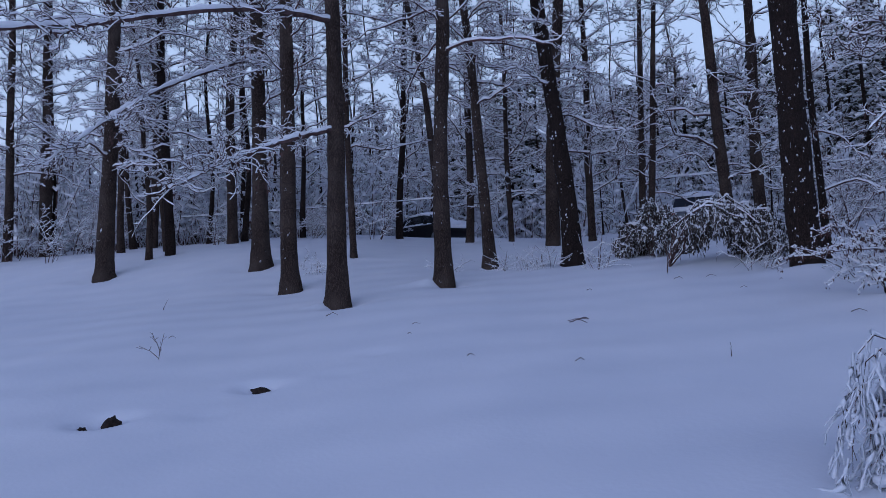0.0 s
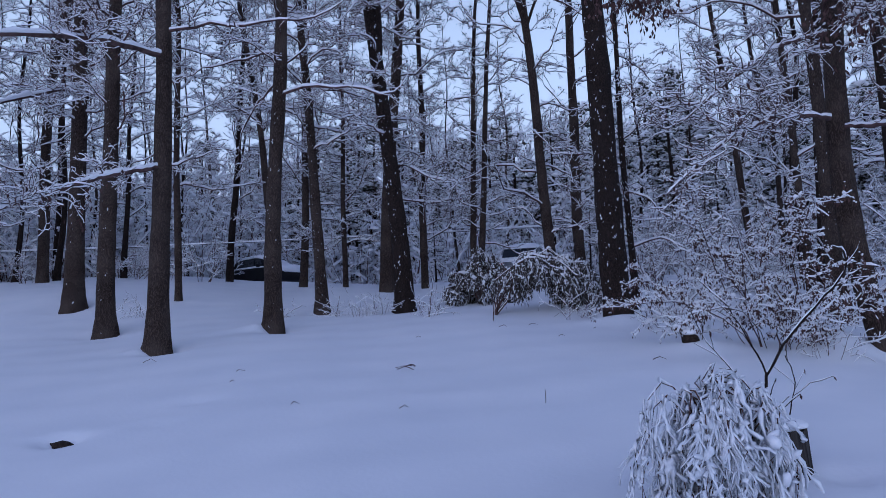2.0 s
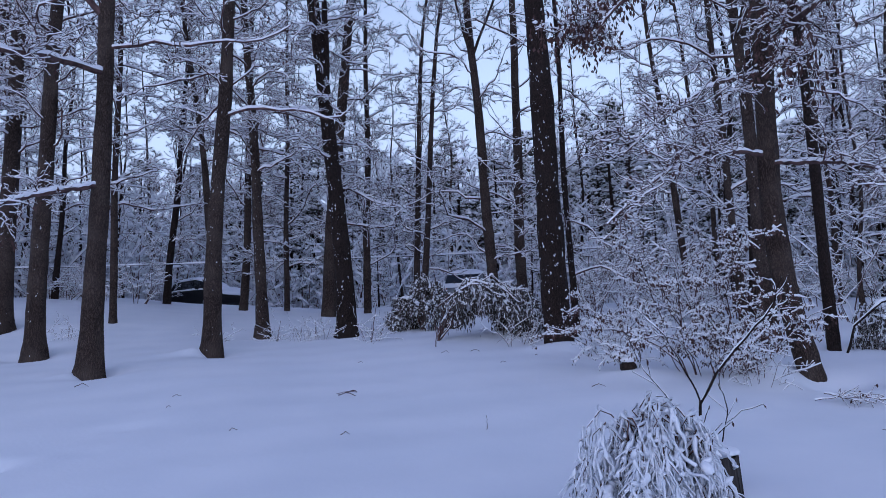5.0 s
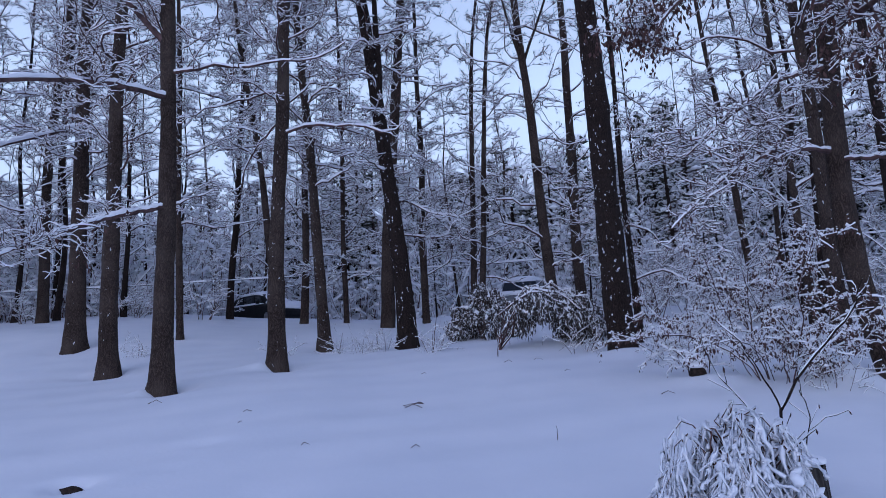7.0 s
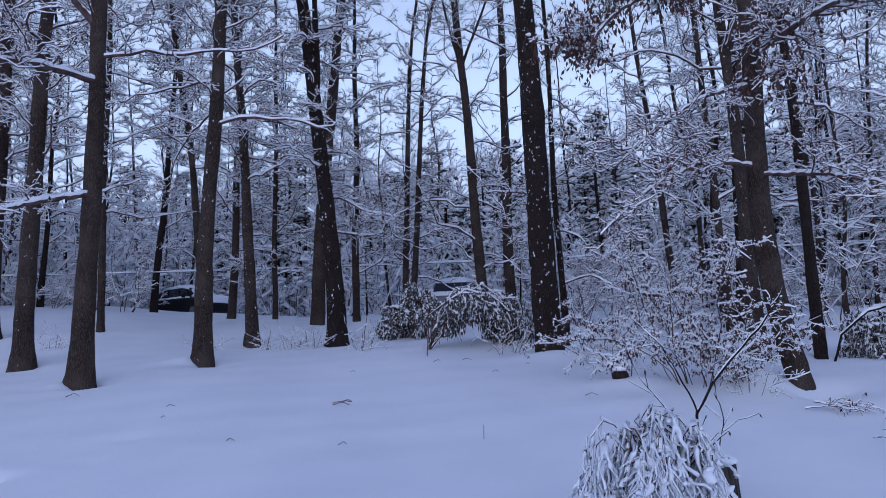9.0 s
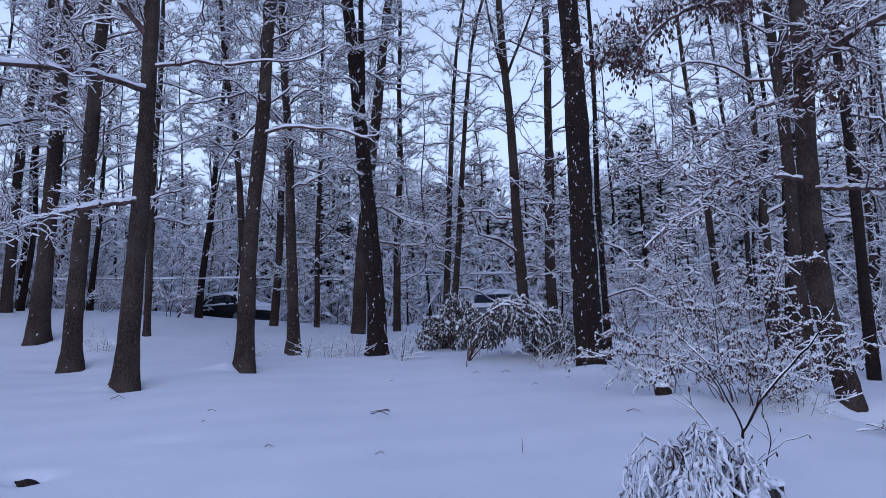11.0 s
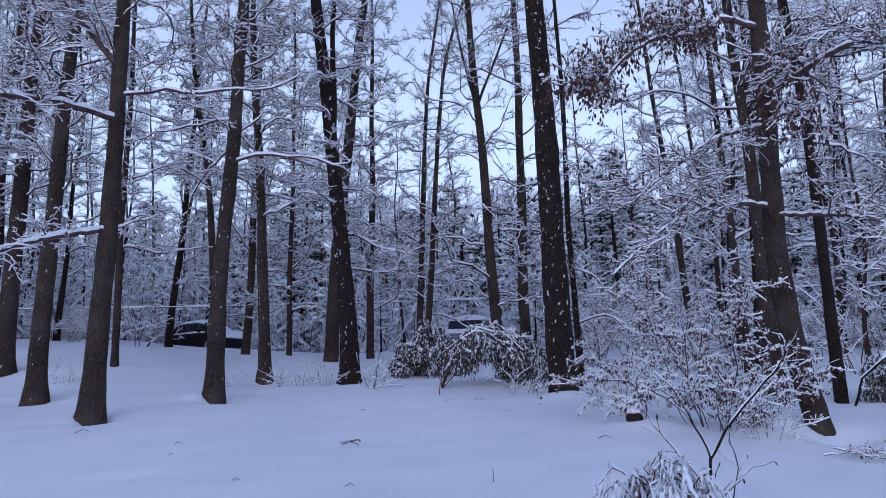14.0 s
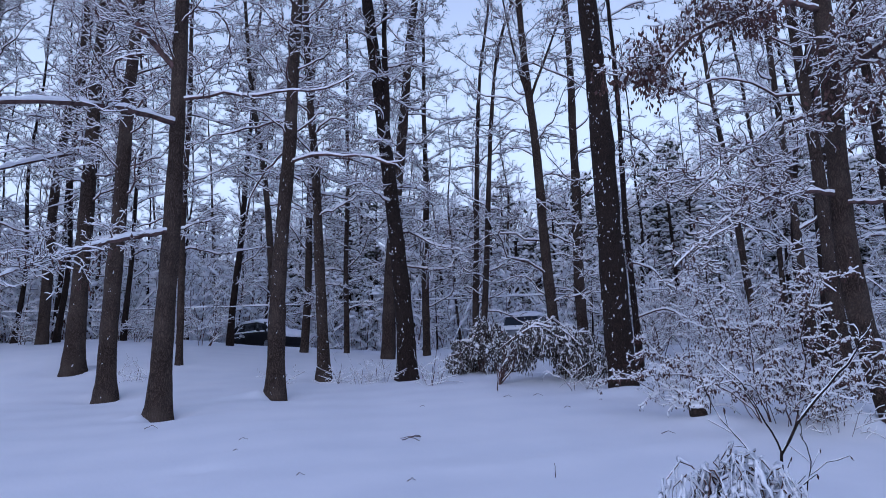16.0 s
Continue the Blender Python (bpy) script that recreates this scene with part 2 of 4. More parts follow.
def leaves_at(pos, size, rng):
    """Folded hanging leaves at the points pos."""
    N = len(pos)
    az = rng.uniform(0, 2 * np.pi, N)
    s = size * rng.uniform(0.6, 1.2, N)
    dn = unit(np.stack([rng.normal(0, 0.4, N), rng.normal(0, 0.4, N), -np.ones(N)], -1))
    sd = unit(np.cross(dn, np.stack([np.cos(az), np.sin(az), np.zeros(N)], -1)))
    nm = np.cross(dn, sd)
    s = s[:, None]
    tip = pos + dn * s
    mid = pos + dn * s * 0.5 + nm * s * 0.10
    l = pos + dn * s * 0.45 + sd * s * 0.20
    r = pos + dn * s * 0.55 - sd * s * 0.20
    V = np.stack([pos, l, tip, mid, r], 1)
    b = np.arange(N)[:, None] * 5
    F = np.concatenate([b + np.array([[0, 3, 2, 1]]), b + np.array([[0, 4, 2, 3]])])
    return V.reshape(-1, 3), F


OCT_V = np.array([[1, 0, 0], [0, 1, 0], [-1, 0, 0], [0, -1, 0], [0, 0, 1], [0, 0, -1.0]])
OCT_F = np.array([[0, 1, 4], [1, 2, 4], [2, 3, 4], [3, 0, 4], [1, 0, 5], [2, 1, 5], [3, 2, 5], [0, 3, 5]])


def clumps(pos, size, rng, jitter=0.45):
    """Small irregular eight-faced clumps; size (N, 3)."""
    N = len(pos)
    az = rng.uniform(0, 2 * np.pi, N)
    c, s = np.cos(az)[:, None], np.sin(az)[:, None]
    V = OCT_V[None] * size[:, None] * (1 + rng.uniform(-jitter, jitter, (N, 6, 1)))
    V = V + rng.normal(0, 0.15, V.shape) * size[:, None]
    W = V.copy()
    W[..., 0] = V[..., 0] * c - V[..., 1] * s
    W[..., 1] = V[..., 0] * s + V[..., 1] * c
    W += pos[:, None]
    return W.reshape(-1, 3), (np.arange(N)[:, None, None] * 6 + OCT_F[None]).reshape(-1, 3)


# ---- ground ----
def smooth(u):
    u = np.clip(u, 0, 1)
    return u * u * (3 - 2 * u)


def slope(x, y):
    """The lie of the land: a steady rise that levels off at the drive."""
    x, y = np.asarray(x, float), np.asarray(y, float)
    u = np.clip((y - 22) / 16, 0, 1)
    z = 0.134 * np.clip(y, -30, 22) + 0.134 * 16 * (u - u * u / 2)
    return z + 0.7 * smooth((-x - 4) / 12) * smooth((y - 12) / 8) - (0.4 + 0.3 * smooth((-x - 5) / 4)) * smooth((y - 26.5) / 3.5) + 13.0 * smooth((np.hypot(x, np.maximum(y, 0)) - 58) / 80)


DIPS = [(-4.86, 4.60, 0.22, 0.11), (-4.10, 5.78, 0.18, 0.10), (-4.05, 4.85, 0.16, 0.022), (-3.45, 6.15, 0.18, 0.018),
        (-3.44, 7.04, 0.16, 0.028), (-4.35, 4.35, 0.2, 0.015), (-5.3, 3.9, 0.25, 0.02), (1.95, 4.55, 0.16, 0.06)]
MOUNDS = [(1.5, 13.0, 0.55, 0.14), (-5.25, 13.0, 0.28, 0.07), (4.0, 9.9, 0.7, 0.06), (2.2, 9.9, 0.5, 0.10), (-8.75, 13.7, 0.3, 0.06),
          (-5.73, 10.72, 0.32, -0.15), (-6.12, 10.70, 0.20, 0.09), (-4.66, 12.87, 0.30, -0.14), (-5.03, 12.88, 0.18, 0.10), (-8.42, 13.3, 0.42, -0.12), (-11.2, 16.3, 0.45, -0.12), (3.60, 9.50, 0.38, 0.24), (4.30, 9.12, 0.40, -0.20),
          (-2.98, 16.0, 0.4, -0.10), (-15.4, 15.5, 0.5, -0.14), (-4.95, 16.5, 0.35, -0.08), (5.57, 11.9, 0.25, -0.08), (0.2, 15.9, 1.2, 0.1), (8.5, 17.0, 2.2, 0.25)]


def ground_z(x, y):
    x, y = np.asarray(x, float), np.asarray(y, float)
    z = slope(x, y)
    near = np.exp(-((np.hypot(x, y) / 60) ** 2))
    z = z + near * (0.03 * np.sin(x * 0.55 + 1.0) * np.sin(y * 0.43) + 0.025 * np.sin(x * 1.3 + y * 0.7) + 0.012 * np.sin(x * 3.1 - y * 2.3 + 0.6) * np.sin(y * 2.7 + x))
    for dx, dy, w, d in DIPS:
        z = z - d * np.exp(-(((x - dx) ** 2 + (y - dy) ** 2) / (w * w)) ** 1.5)
    for mx, my, w, h in MOUNDS:
        z = z + h * np.exp(-((x - mx) ** 2 + (y - my) ** 2) / (w * w))
    return z


def gz(x, y):
    return float(ground_z(x, y))


def axis_steps(parts):
    return np.unique(np.concatenate([np.arange(a, b, s) for a, b, s in parts]))


gx = axis_steps([(-700, -120, 60), (-120, -40, 8), (-40, -10, 0.6), (-10, 7, 0.1), (7, 30, 0.5), (30, 120, 8), (120, 701, 60)])
gy = axis_steps([(-400, -40, 60), (-40, 1, 2.0), (1, 9.5, 0.1), (9.5, 14, 0.1), (14, 18, 0.2), (18, 40, 0.6), (40, 120, 5), (120, 901, 60)])
GX, GY = np.meshgrid(gx, gy, indexing="ij")
GV = np.stack([GX, GY, ground_z(GX, GY)], -1)
ni, nj = GX.shape
gi = (np.arange(ni - 1)[:, None] * nj + np.arange(nj - 1)[None]).ravel()
ground = part_np("ground", [(GV.reshape(-1, 3), np.stack([gi, gi + nj, gi + nj + 1, gi + 1], -1))], SNOW_GROUND, None)
tagged(ground, "smooth untouched deep snow over a rising woodland clearing", "snowy ground", kind="structure")


# ---- trees ----
def empty_at(name, x, y, z):
    ob = new(name)
    ob.empty_display_size = 0.2
    ob.location = (x, y, z)
    return ob


def trunk_line(height, lean, rng, n=24, wobble=0.03, kinks=()):
    """A trunk's middle line; kinks are (height, sideways shift) pairs that bow it off its lean."""
    z = -0.35 + (height + 0.35) * np.linspace(0, 1, n) ** 1.6
    ph = rng.uniform(0, 6.28, 4)
    x = lean[0] * z + wobble * np.sin(z * 0.5 + ph[0]) * np.clip(z / 3, 0, 1) + wobble * 0.5 * np.sin(z * 1.3 + ph[1])
    y = lean[1] * z + wobble * np.sin(z * 0.45 + ph[2]) * np.clip(z / 3, 0, 1) + wobble * 0.5 * np.sin(z * 1.1 + ph[3])
    if kinks:
        fine = np.linspace(-0.5, height, 400)
        off = np.interp(fine, [k[0] for k in kinks], [k[1] for k in kinks])
        w = max(3, int(0.7 / (fine[1] - fine[0])))
        off = np.convolve(np.pad(off, w, "edge"), np.ones(2 * w + 1) / (2 * w + 1), "valid")
        x = x + np.interp(z, fine, off)
    return np.stack([x, y, z], -1)[None]


def trunk_part(root, P, r, rng, material, k=14, flare=0.36):
    n = P.shape[1]
    z = P[0, :, 2]
    h = z[-1]
    up = np.clip(z + 0.05, 0, 99)
    R = r * (1 - 0.8 * np.clip(z / h, 0, 1) ** 1.2) * (1 + flare * np.exp(-up / 0.85) + flare * 0.75 * np.exp(-up / 0.17))
    # swellings and knots along the stem
    R = R * (1 + 0.03 * np.sin(z * 2.1 + rng.uniform(0, 6)) + 0.025 * np.sin(z * 5.3 + rng.uniform(0, 6)))
    rough = 1 + rng.normal(0, 0.03, (1, n, k, 1)) + 0.04 * np.sin(np.arange(k) * 2 * np.pi / k * 5 + rng.uniform(0, 6) + 0.3 * z[:, None])[None, :, :, None]
    root_lobe = np.exp(-up / 0.3)[:, None] * 0.13 * np.sin(np.arange(k) * 2 * np.pi / k * 3 + rng.uniform(0, 6))
    rough = rough + root_lobe[None, :, :, None]
    part_np("trunk", [tubes(P, R[None], k, rough=rough)], material, root)
    return R[None]


def stuck_snow(root, P, R, rng, count, side, zmax=6.0, big=1.0):
    """Clots of wind-driven snow stuck to the bark, most of them on one side."""
    n = P.shape[1]
    z = P[0, :, 2]
    zz = rng.uniform(0.05, zmax, count) ** 1.15
    zz = np.clip(zz, 0, z[-1] * 0.9)
    px, py, rr = (np.interp(zz, z, a) for a in (P[0, :, 0], P[0, :, 1], R[0]))
    az = side + rng.normal(0, 1.1, count)
    pos = np.stack([px + np.cos(az) * rr * 1.0, py + np.sin(az) * rr * 1.0, zz], -1)
    s = (0.004 + rng.exponential(0.0055, count).clip(0, 0.02)) * big
    tall = rng.uniform(0.8, 2.2, count)
    # each clot is three ragged lumps run together
    az3, s3, tall3 = np.repeat(az, 3), np.repeat(s, 3) * rng.uniform(0.5, 1.0, count * 3), np.repeat(tall, 3)
    off = rng.normal(0, 0.9, count * 3) * s3
    pos = np.repeat(pos, 3, 0) + np.stack([-np.sin(az3) * off, np.cos(az3) * off, rng.normal(0, 1.3, count * 3) * s3], -1)
    size = np.stack([s3 * 0.9, s3 * 0.9, s3 * tall3], -1)
    part_np("stuck_snow", [clumps(pos, size, rng, 0.6)], SNOW, root, "small clots of snow stuck to the bark", kind="stuff")


def resample(pts, n, rng, jitter=0.016):
    """A smooth line of n points through a few given ones."""
    Q = np.asarray(pts, float)
    t, tt = np.linspace(0, 1, len(Q)), np.linspace(0, 1, n)
    E = np.stack([np.interp(tt, t, Q[:, i]) for i in range(3)], -1)[None]
    for _ in range(max(2, n // 5)):
        E[:, 1:-1] = 0.5 * E[:, 1:-1] + 0.25 * (E[:, 2:] + E[:, :-2])
    E[:, 1:-1] += rng.normal(0, jitter, E[:, 1:-1].shape)
    return E


def crown(root, P, R, rng, limbs=26, zlo=2.6, zhi=14.0, lmin=1.2, lmax=3.6, subs=7, twigs=5, snow=0.012, leaves=0, extra=(), elev=(-6, 40), fine=1.0, leaf_size=0.08, each=True, near=False, forks=(), bark=None):
    """Limbs, twigs, the snow on them and the leaves still hanging, as parts of a tree."""
    z = P[0, :, 2]
    u = (np.arange(limbs) + rng.uniform(0, 1, limbs)) / limbs
    zz = zlo + (zhi - zlo) * u
    pos = np.stack([np.interp(zz, z, P[0, :, i]) for i in range(3)], -1)
    rr = np.interp(zz, z, R[0])
    az = np.arange(limbs) * 2.4 + rng.uniform(-0.8, 0.8, limbs)
    el = np.radians(rng.uniform(*elev, limbs) + 22 * u)
    d = np.stack([np.cos(az) * np.cos(el), np.sin(az) * np.cos(el), np.sin(el)], -1)
    L = rng.uniform(lmin, lmax, limbs) * (1.15 - 0.45 * u)
    A = grow(pos, d, L, 12, rng, 0.26, 0.010)
    r0 = np.minimum(rr * 0.28, 0.006 + L * 0.0065)
    AR = r0[:, None] * np.linspace(1, 0.3, 12)[None]
    sn = [snow_on(A, AR, snow * 0.95, rng, 4 if each else 3)]
    if each:
        for i in range(limbs):
            part_np("limb", [tubes(A[i:i + 1], AR[i:i + 1], 5)], TWIG, root)
    else:
        part_np("limb", [tubes(A, AR, 3)], TWIG, root, "dark crooked limbs", kind="stuff")
    sets = [(A, AR)]
    fork = []
    for pts, q0, q1 in forks:
        # a second stem parting from the trunk
        E_ = resample(pts, 10, rng, 0.01)
        ER = np.linspace(q0, q1, 10)[None]
        part_np("stem", [tubes(E_, ER, 9)], bark or BARK, root, "second stem forking from the trunk")
        S_, SR = sprout(E_, ER, 9, rng, 0.2, 1.0, 0.8, 1.9, 9, 0.8, (35, 75), 0.24, 0.01, 0.3)
        SR = np.clip(SR, 0.007, 0.02)
        fork.append(tubes(S_, SR, 4))
        sn.append(snow_on(S_, SR, snow, rng, 4))
        sets.append((S_, SR))
    for Q, q0, q1, reach, ridge in extra:
        Q = [list(p) for p in Q]
        Q[0][:2] = [np.interp(Q[0][2], z, P[0, :, i]) for i in (0, 1)]
        E_ = resample(Q, 40, rng, 0.006)
        ER = np.linspace(q0, q1, 40)[None] * rng.uniform(0.85, 1.15, (1, 40))
        limb = part_np("limb", [tubes(E_, ER, 7)], TWIG, root, "long low limb")
        part_np("snow_ridge", [snow_on(E_, ER * 0.8, snow * ridge, rng, 6, 1.0, True)], SNOW, limb, "ridge of snow along the limb")
        S_, SR = sprout(E_, ER, 12, rng, 0.12, 1.0, 0.3 * reach, reach, 9, 0.5, (28, 62), 0.26, 0.01, 0.45)
        SR = np.maximum(SR, 0.006)
        fork.append(tubes(S_, SR, 4))
        sn.append(snow_on(S_, SR, snow, rng, 4, 1.0, True))
        sets.append((S_, SR))
    tw, tips = [], []
    for n_set, (Q, QR) in enumerate(sets):
        B, BR = sprout(Q, QR, subs if n_set == 0 else max(4, subs - 3), rng, 0.12, 1.0, 0.25 * fine, 1.0 * fine, 7 if near else 5, 0.6, (28, 70), 0.36, 0.02, 0.5)
        BR = np.clip(BR, 0.006 if near else 0.007, 0.02)
        fork.append(tubes(B, BR, 3))
        sn.append(snow_on(B, BR, snow * 0.62, rng, 4 if near else 3, 0.92, near))
        C, CR = sprout(B, BR, twigs, rng, 0.1, 1.0, 0.07 * fine, 0.30 * fine, 4 if near else 2, 0.8, (28, 85), 0.55, 0.02, 0.7)
        CR = np.clip(CR, 0.0042 if near else 0.005, 0.009)
        dark = slice(None) if near else rng.random(len(C)) < (0.9 if each else 0.6)
        tw.append(tubes(C[dark], CR[dark], 3))
        sn.append(snow_on(C, CR, snow * (0.55 if near else 0.48), rng, 3, 0.85, near))
        tips.append(C[:, -1])
    part_np("twig", fork + tw, TWIG, root, "thin bare twigs", kind="stuff")
    part_np("snow_cover", sn, SNOW, root, "white snow lying along every twig", kind="stuff")
    if leaves:
        t = np.concatenate(tips)
        if extra and leaves > 1500:
            low = np.concatenate([tips[1], tips[1], tips[6]])
            heart = low[rng.integers(0, len(low), leaves // 16 + 1)]
            far = np.repeat(heart, 16, 0)[:leaves] + rng.normal(0, 1, (leaves, 3)) * np.array([0.09, 0.09, 0.14])
            t = np.where((rng.random(leaves) < 0.85)[:, None], far, t[rng.integers(0, len(t), leaves)])
            part_np("snow_tuft", [clumps(heart + np.array([0, 0, 0.08]), rng.uniform(0.02, 0.06, (len(heart), 1)) * np.array([1, 1, 0.6]), rng, 0.5)], SNOW, root, "snow resting on the leaf clusters", kind="stuff")
        else:
            # a few leaves together at the end of a twig
            heart = t[rng.integers(0, len(t), leaves // 4 + 1)]
            t = np.repeat(heart, 4, 0)[:leaves] + rng.normal(0, 0.04, (leaves, 3))
        t = t + rng.normal(0, 0.025, (leaves, 3))
        part_np("leaf", [leaves_at(t, leaf_size, rng)], LEAF, root, "curled brown dead leaves", kind="stuff")


def bare_tree(x, y, lean, r, height, seed, label, group="trees of the wood", material=None, name="bare_tree", kinks=(), stuck=0, side=0.0, big=1.0, k=14, wobble=0.03, flare=0.36, **crown_args):
    rng = np.random.default_rng(seed)
    root = empty_at(name, x, y, gz(x, y))
    P = trunk_line(height, lean, rng, 56 if k > 10 else 24, wobble=0.012 if kinks else wobble, kinks=kinks)
    R = trunk_part(root, P, r, rng, material or BARK, k, flare)
    if stuck:
        stuck_snow(root, P, R, rng, stuck, side, big=big)
    crown(root, P, R, rng, bark=material, **crown_args)
    return tagged(root, label, "tree", group)


def rel(x, y, pts):
    """Points of a limb in the tree's own coordinates."""
    z = gz(x, y)
    return [(a - x, b - y, c - z) for a, b, c in pts]


OAK = "tall bare oak with snow on its branches"
THIN = "slender bare tree with snowy twigs"
# x, y, lean x, lean y, trunk radius, limbs, lowest limb, clots of snow, label
WOODS = [
    (-22.89, 19.19, 0.012, 0.014, 0.155, 34, 2.8, 0, OAK),
    (-23.44, 21.30, 0.007, 0.007, 0.235, 34, 2.8, 0, OAK),
    (-15.46, 15.77, 0.032, 0.031, 0.231, 34, 2.8, 50, OAK),
    (-19.38, 22.26, 0.034, 0.029, 0.153, 34, 2.8, 0, OAK),
    (-15.58, 18.59, -0.024, -0.020, 0.154, 34, 2.8, 0, OAK),
    (-15.56, 21.47, 0.018, 0.013, 0.178, 34, 2.8, 0, OAK),
    (-11.19, 16.56, -0.002, -0.001, 0.225, 34, 4.0, 60, OAK),
    (-8.40, 13.51, 0.006, 0.004, 0.180, 34, 4.0, 60, OAK),
    (-5.93, 10.86, 0.007, 0.004, 0.165, 26, 2.8, 0, "Oak with two long snowy limbs reaching over the clearing"),
    (-9.05, 17.80, -0.016, -0.008, 0.097, 30, 2.8, 0, THIN),
    (-10.68, 24.72, 0.048, 0.020, 0.130, 30, 2.8, 0, THIN),
    (-4.85, 13.04, 0.019, 0.007, 0.159, 34, 4.3, 60, OAK),
    (-7.60, 23.39, 0.013, 0.004, 0.135, 34, 2.8, 0, OAK),
    (-5.01, 16.77, -0.060, -0.018, 0.132, 30, 3.6, 90, THIN),
    (-6.28, 23.61, -0.010, -0.003, 0.091, 30, 2.8, 0, THIN),
    (-4.55, 21.84, 0.024, 0.005, 0.205, 34, 2.8, 0, OAK),
    (-2.98, 16.27, -0.100, -0.018, 0.206, 26, 3.2, 170, "Leaning dark oak speckled with stuck snow"),
    (-3.63, 23.14, 0.000, 0.000, 0.123, 24, 1.2, 0, THIN),
    (-2.15, 23.33, 0.031, 0.003, 0.105, 24, 1.2, 0, THIN),
    (-1.82, 22.35, 0.051, 0.004, 0.101, 24, 1.2, 0, THIN),
    (0.32, 20.43, -0.063, 0.000, 0.153, 24, 1.2, 0, OAK),
    (1.19, 23.41, -0.004, 0.000, 0.175, 24, 1.2, 0, OAK),
    (1.41, 13.37, -0.049, 0.005, 0.266, 16, 7.5, 210, "Thick straight oak with clots of snow on its bark"),
    (1.84, 14.66, -0.027, 0.003, 0.065, 20, 0.8, 60, THIN),
    (4.10, 9.53, -0.028, 0.011, 0.160, 26, 2.8, 0, "Large leaning oak with brown leaves hanging on"),
    (4.90, 12.80, -0.036, 0.012, 0.130, 18, 4.5, 40, THIN),
    (5.57, 12.06, -0.001, 0.001, 0.101, 22, 4.0, 0, THIN),
    (5.63, 20.68, -0.084, 0.020, 0.104, 22, 2.8, 0, THIN),
    (5.67, 16.51, -0.044, 0.014, 0.092, 22, 2.8, 0, THIN),
    (12.80, 24.37, 0.053, -0.027, 0.082, 22, 2.8, 0, THIN),
    (14.24, 25.88, 0.063, -0.033, 0.088, 22, 2.8, 0, THIN),
    (-7.50, 20.50, -0.108, -0.010, 0.115, 26, 4.5, 0, THIN),
]
# (height, sideways shift) along the trunks that are not straight
KINKS = {
    4: [(0, 0), (3, -0.04), (4.4, -0.09), (6.1, -0.075), (7.3, 0.035)],
    5: [(0, 0.18), (2.3, 0.1), (4.7, 0), (6, 0.05), (7.3, 0.19), (9, 0.45)],
    6: [(0, 0.065), (2.2, 0.10), (7.3, 0.12), (8.7, 0.21)],
    8: [(0, 0.02), (4, 0.01), (6.6, -0.05)],
    11: [(0, 0.03), (1.07, -0.03), (2.1, -0.03), (3.2, -0.01), (4.3, 0.06), (7.9, 0.10)],
    15: [(0, 0), (2.3, -0.02), (4, 0.06), (5.8, 0.18), (7.6, 0.28), (9.5, 0.39), (11.5, 0.59), (15, 1.0)],
    16: [(0, 0), (0.9, 0.07), (4.8, 0.07), (7.6, 0.02), (9, -0.01)],
    18: [(0, 0.02), (6.9, 0.01), (9.2, 0.10), (10.9, 0.28), (13, 0.5)],
    19: [(0, 0.01), (7, 0.05), (9.1, 0.145), (10.4, 0.37), (11.4, 0.67), (13, 1.1)],
    22: [(0, -0.02), (0.84, -0.04), (2.9, 0.02), (5.2, 0.05), (7.5, 0.07)],
    24: [(-0.3, 0.16), (0, 0.10), (0.34, 0.03), (1.07, -0.10), (1.8, -0.16), (2.6, -0.14), (3.4, -0.09), (4.2, -0.02), (6, 0.03)],
    26: [(0, 0.03), (0.9, -0.01), (3.8, -0.03), (5.5, -0.11), (6.3, -0.17), (8, -0.3)],
    31: [(0, 0.05), (4.8, 0.12), (6.8, -0.03), (8.4, -0.15), (10.9, -0.1)],
}
# second stems: (height, sideways shift) along each, radius at foot and tip
FORKS = {
    16: [([(5.5, 0.05), (6.2, 0.18), (6.9, 0.21), (7.6, 0.26), (9.05, 0.41), (12, 0.8)], 0.095, 0.04)],
    20: [([(7.1, 0.03), (8.0, -0.13), (8.7, -0.30), (9.64, -0.38), (12, -0.6)], 0.05, 0.02), ([(7.4, 0.04), (8.5, 0.49), (9.5, 1.0), (10.4, 1.34), (12, 1.8)], 0.045, 0.016)],
    25: [([(5.1, 0.03), (5.5, 0.10), (5.96, 0.23), (6.64, 0.40), (7.2, 0.53), (9, 0.9)], 0.075, 0.04)],
}
DARK_BARK = (4, 10, 16, 22, 23, 26)
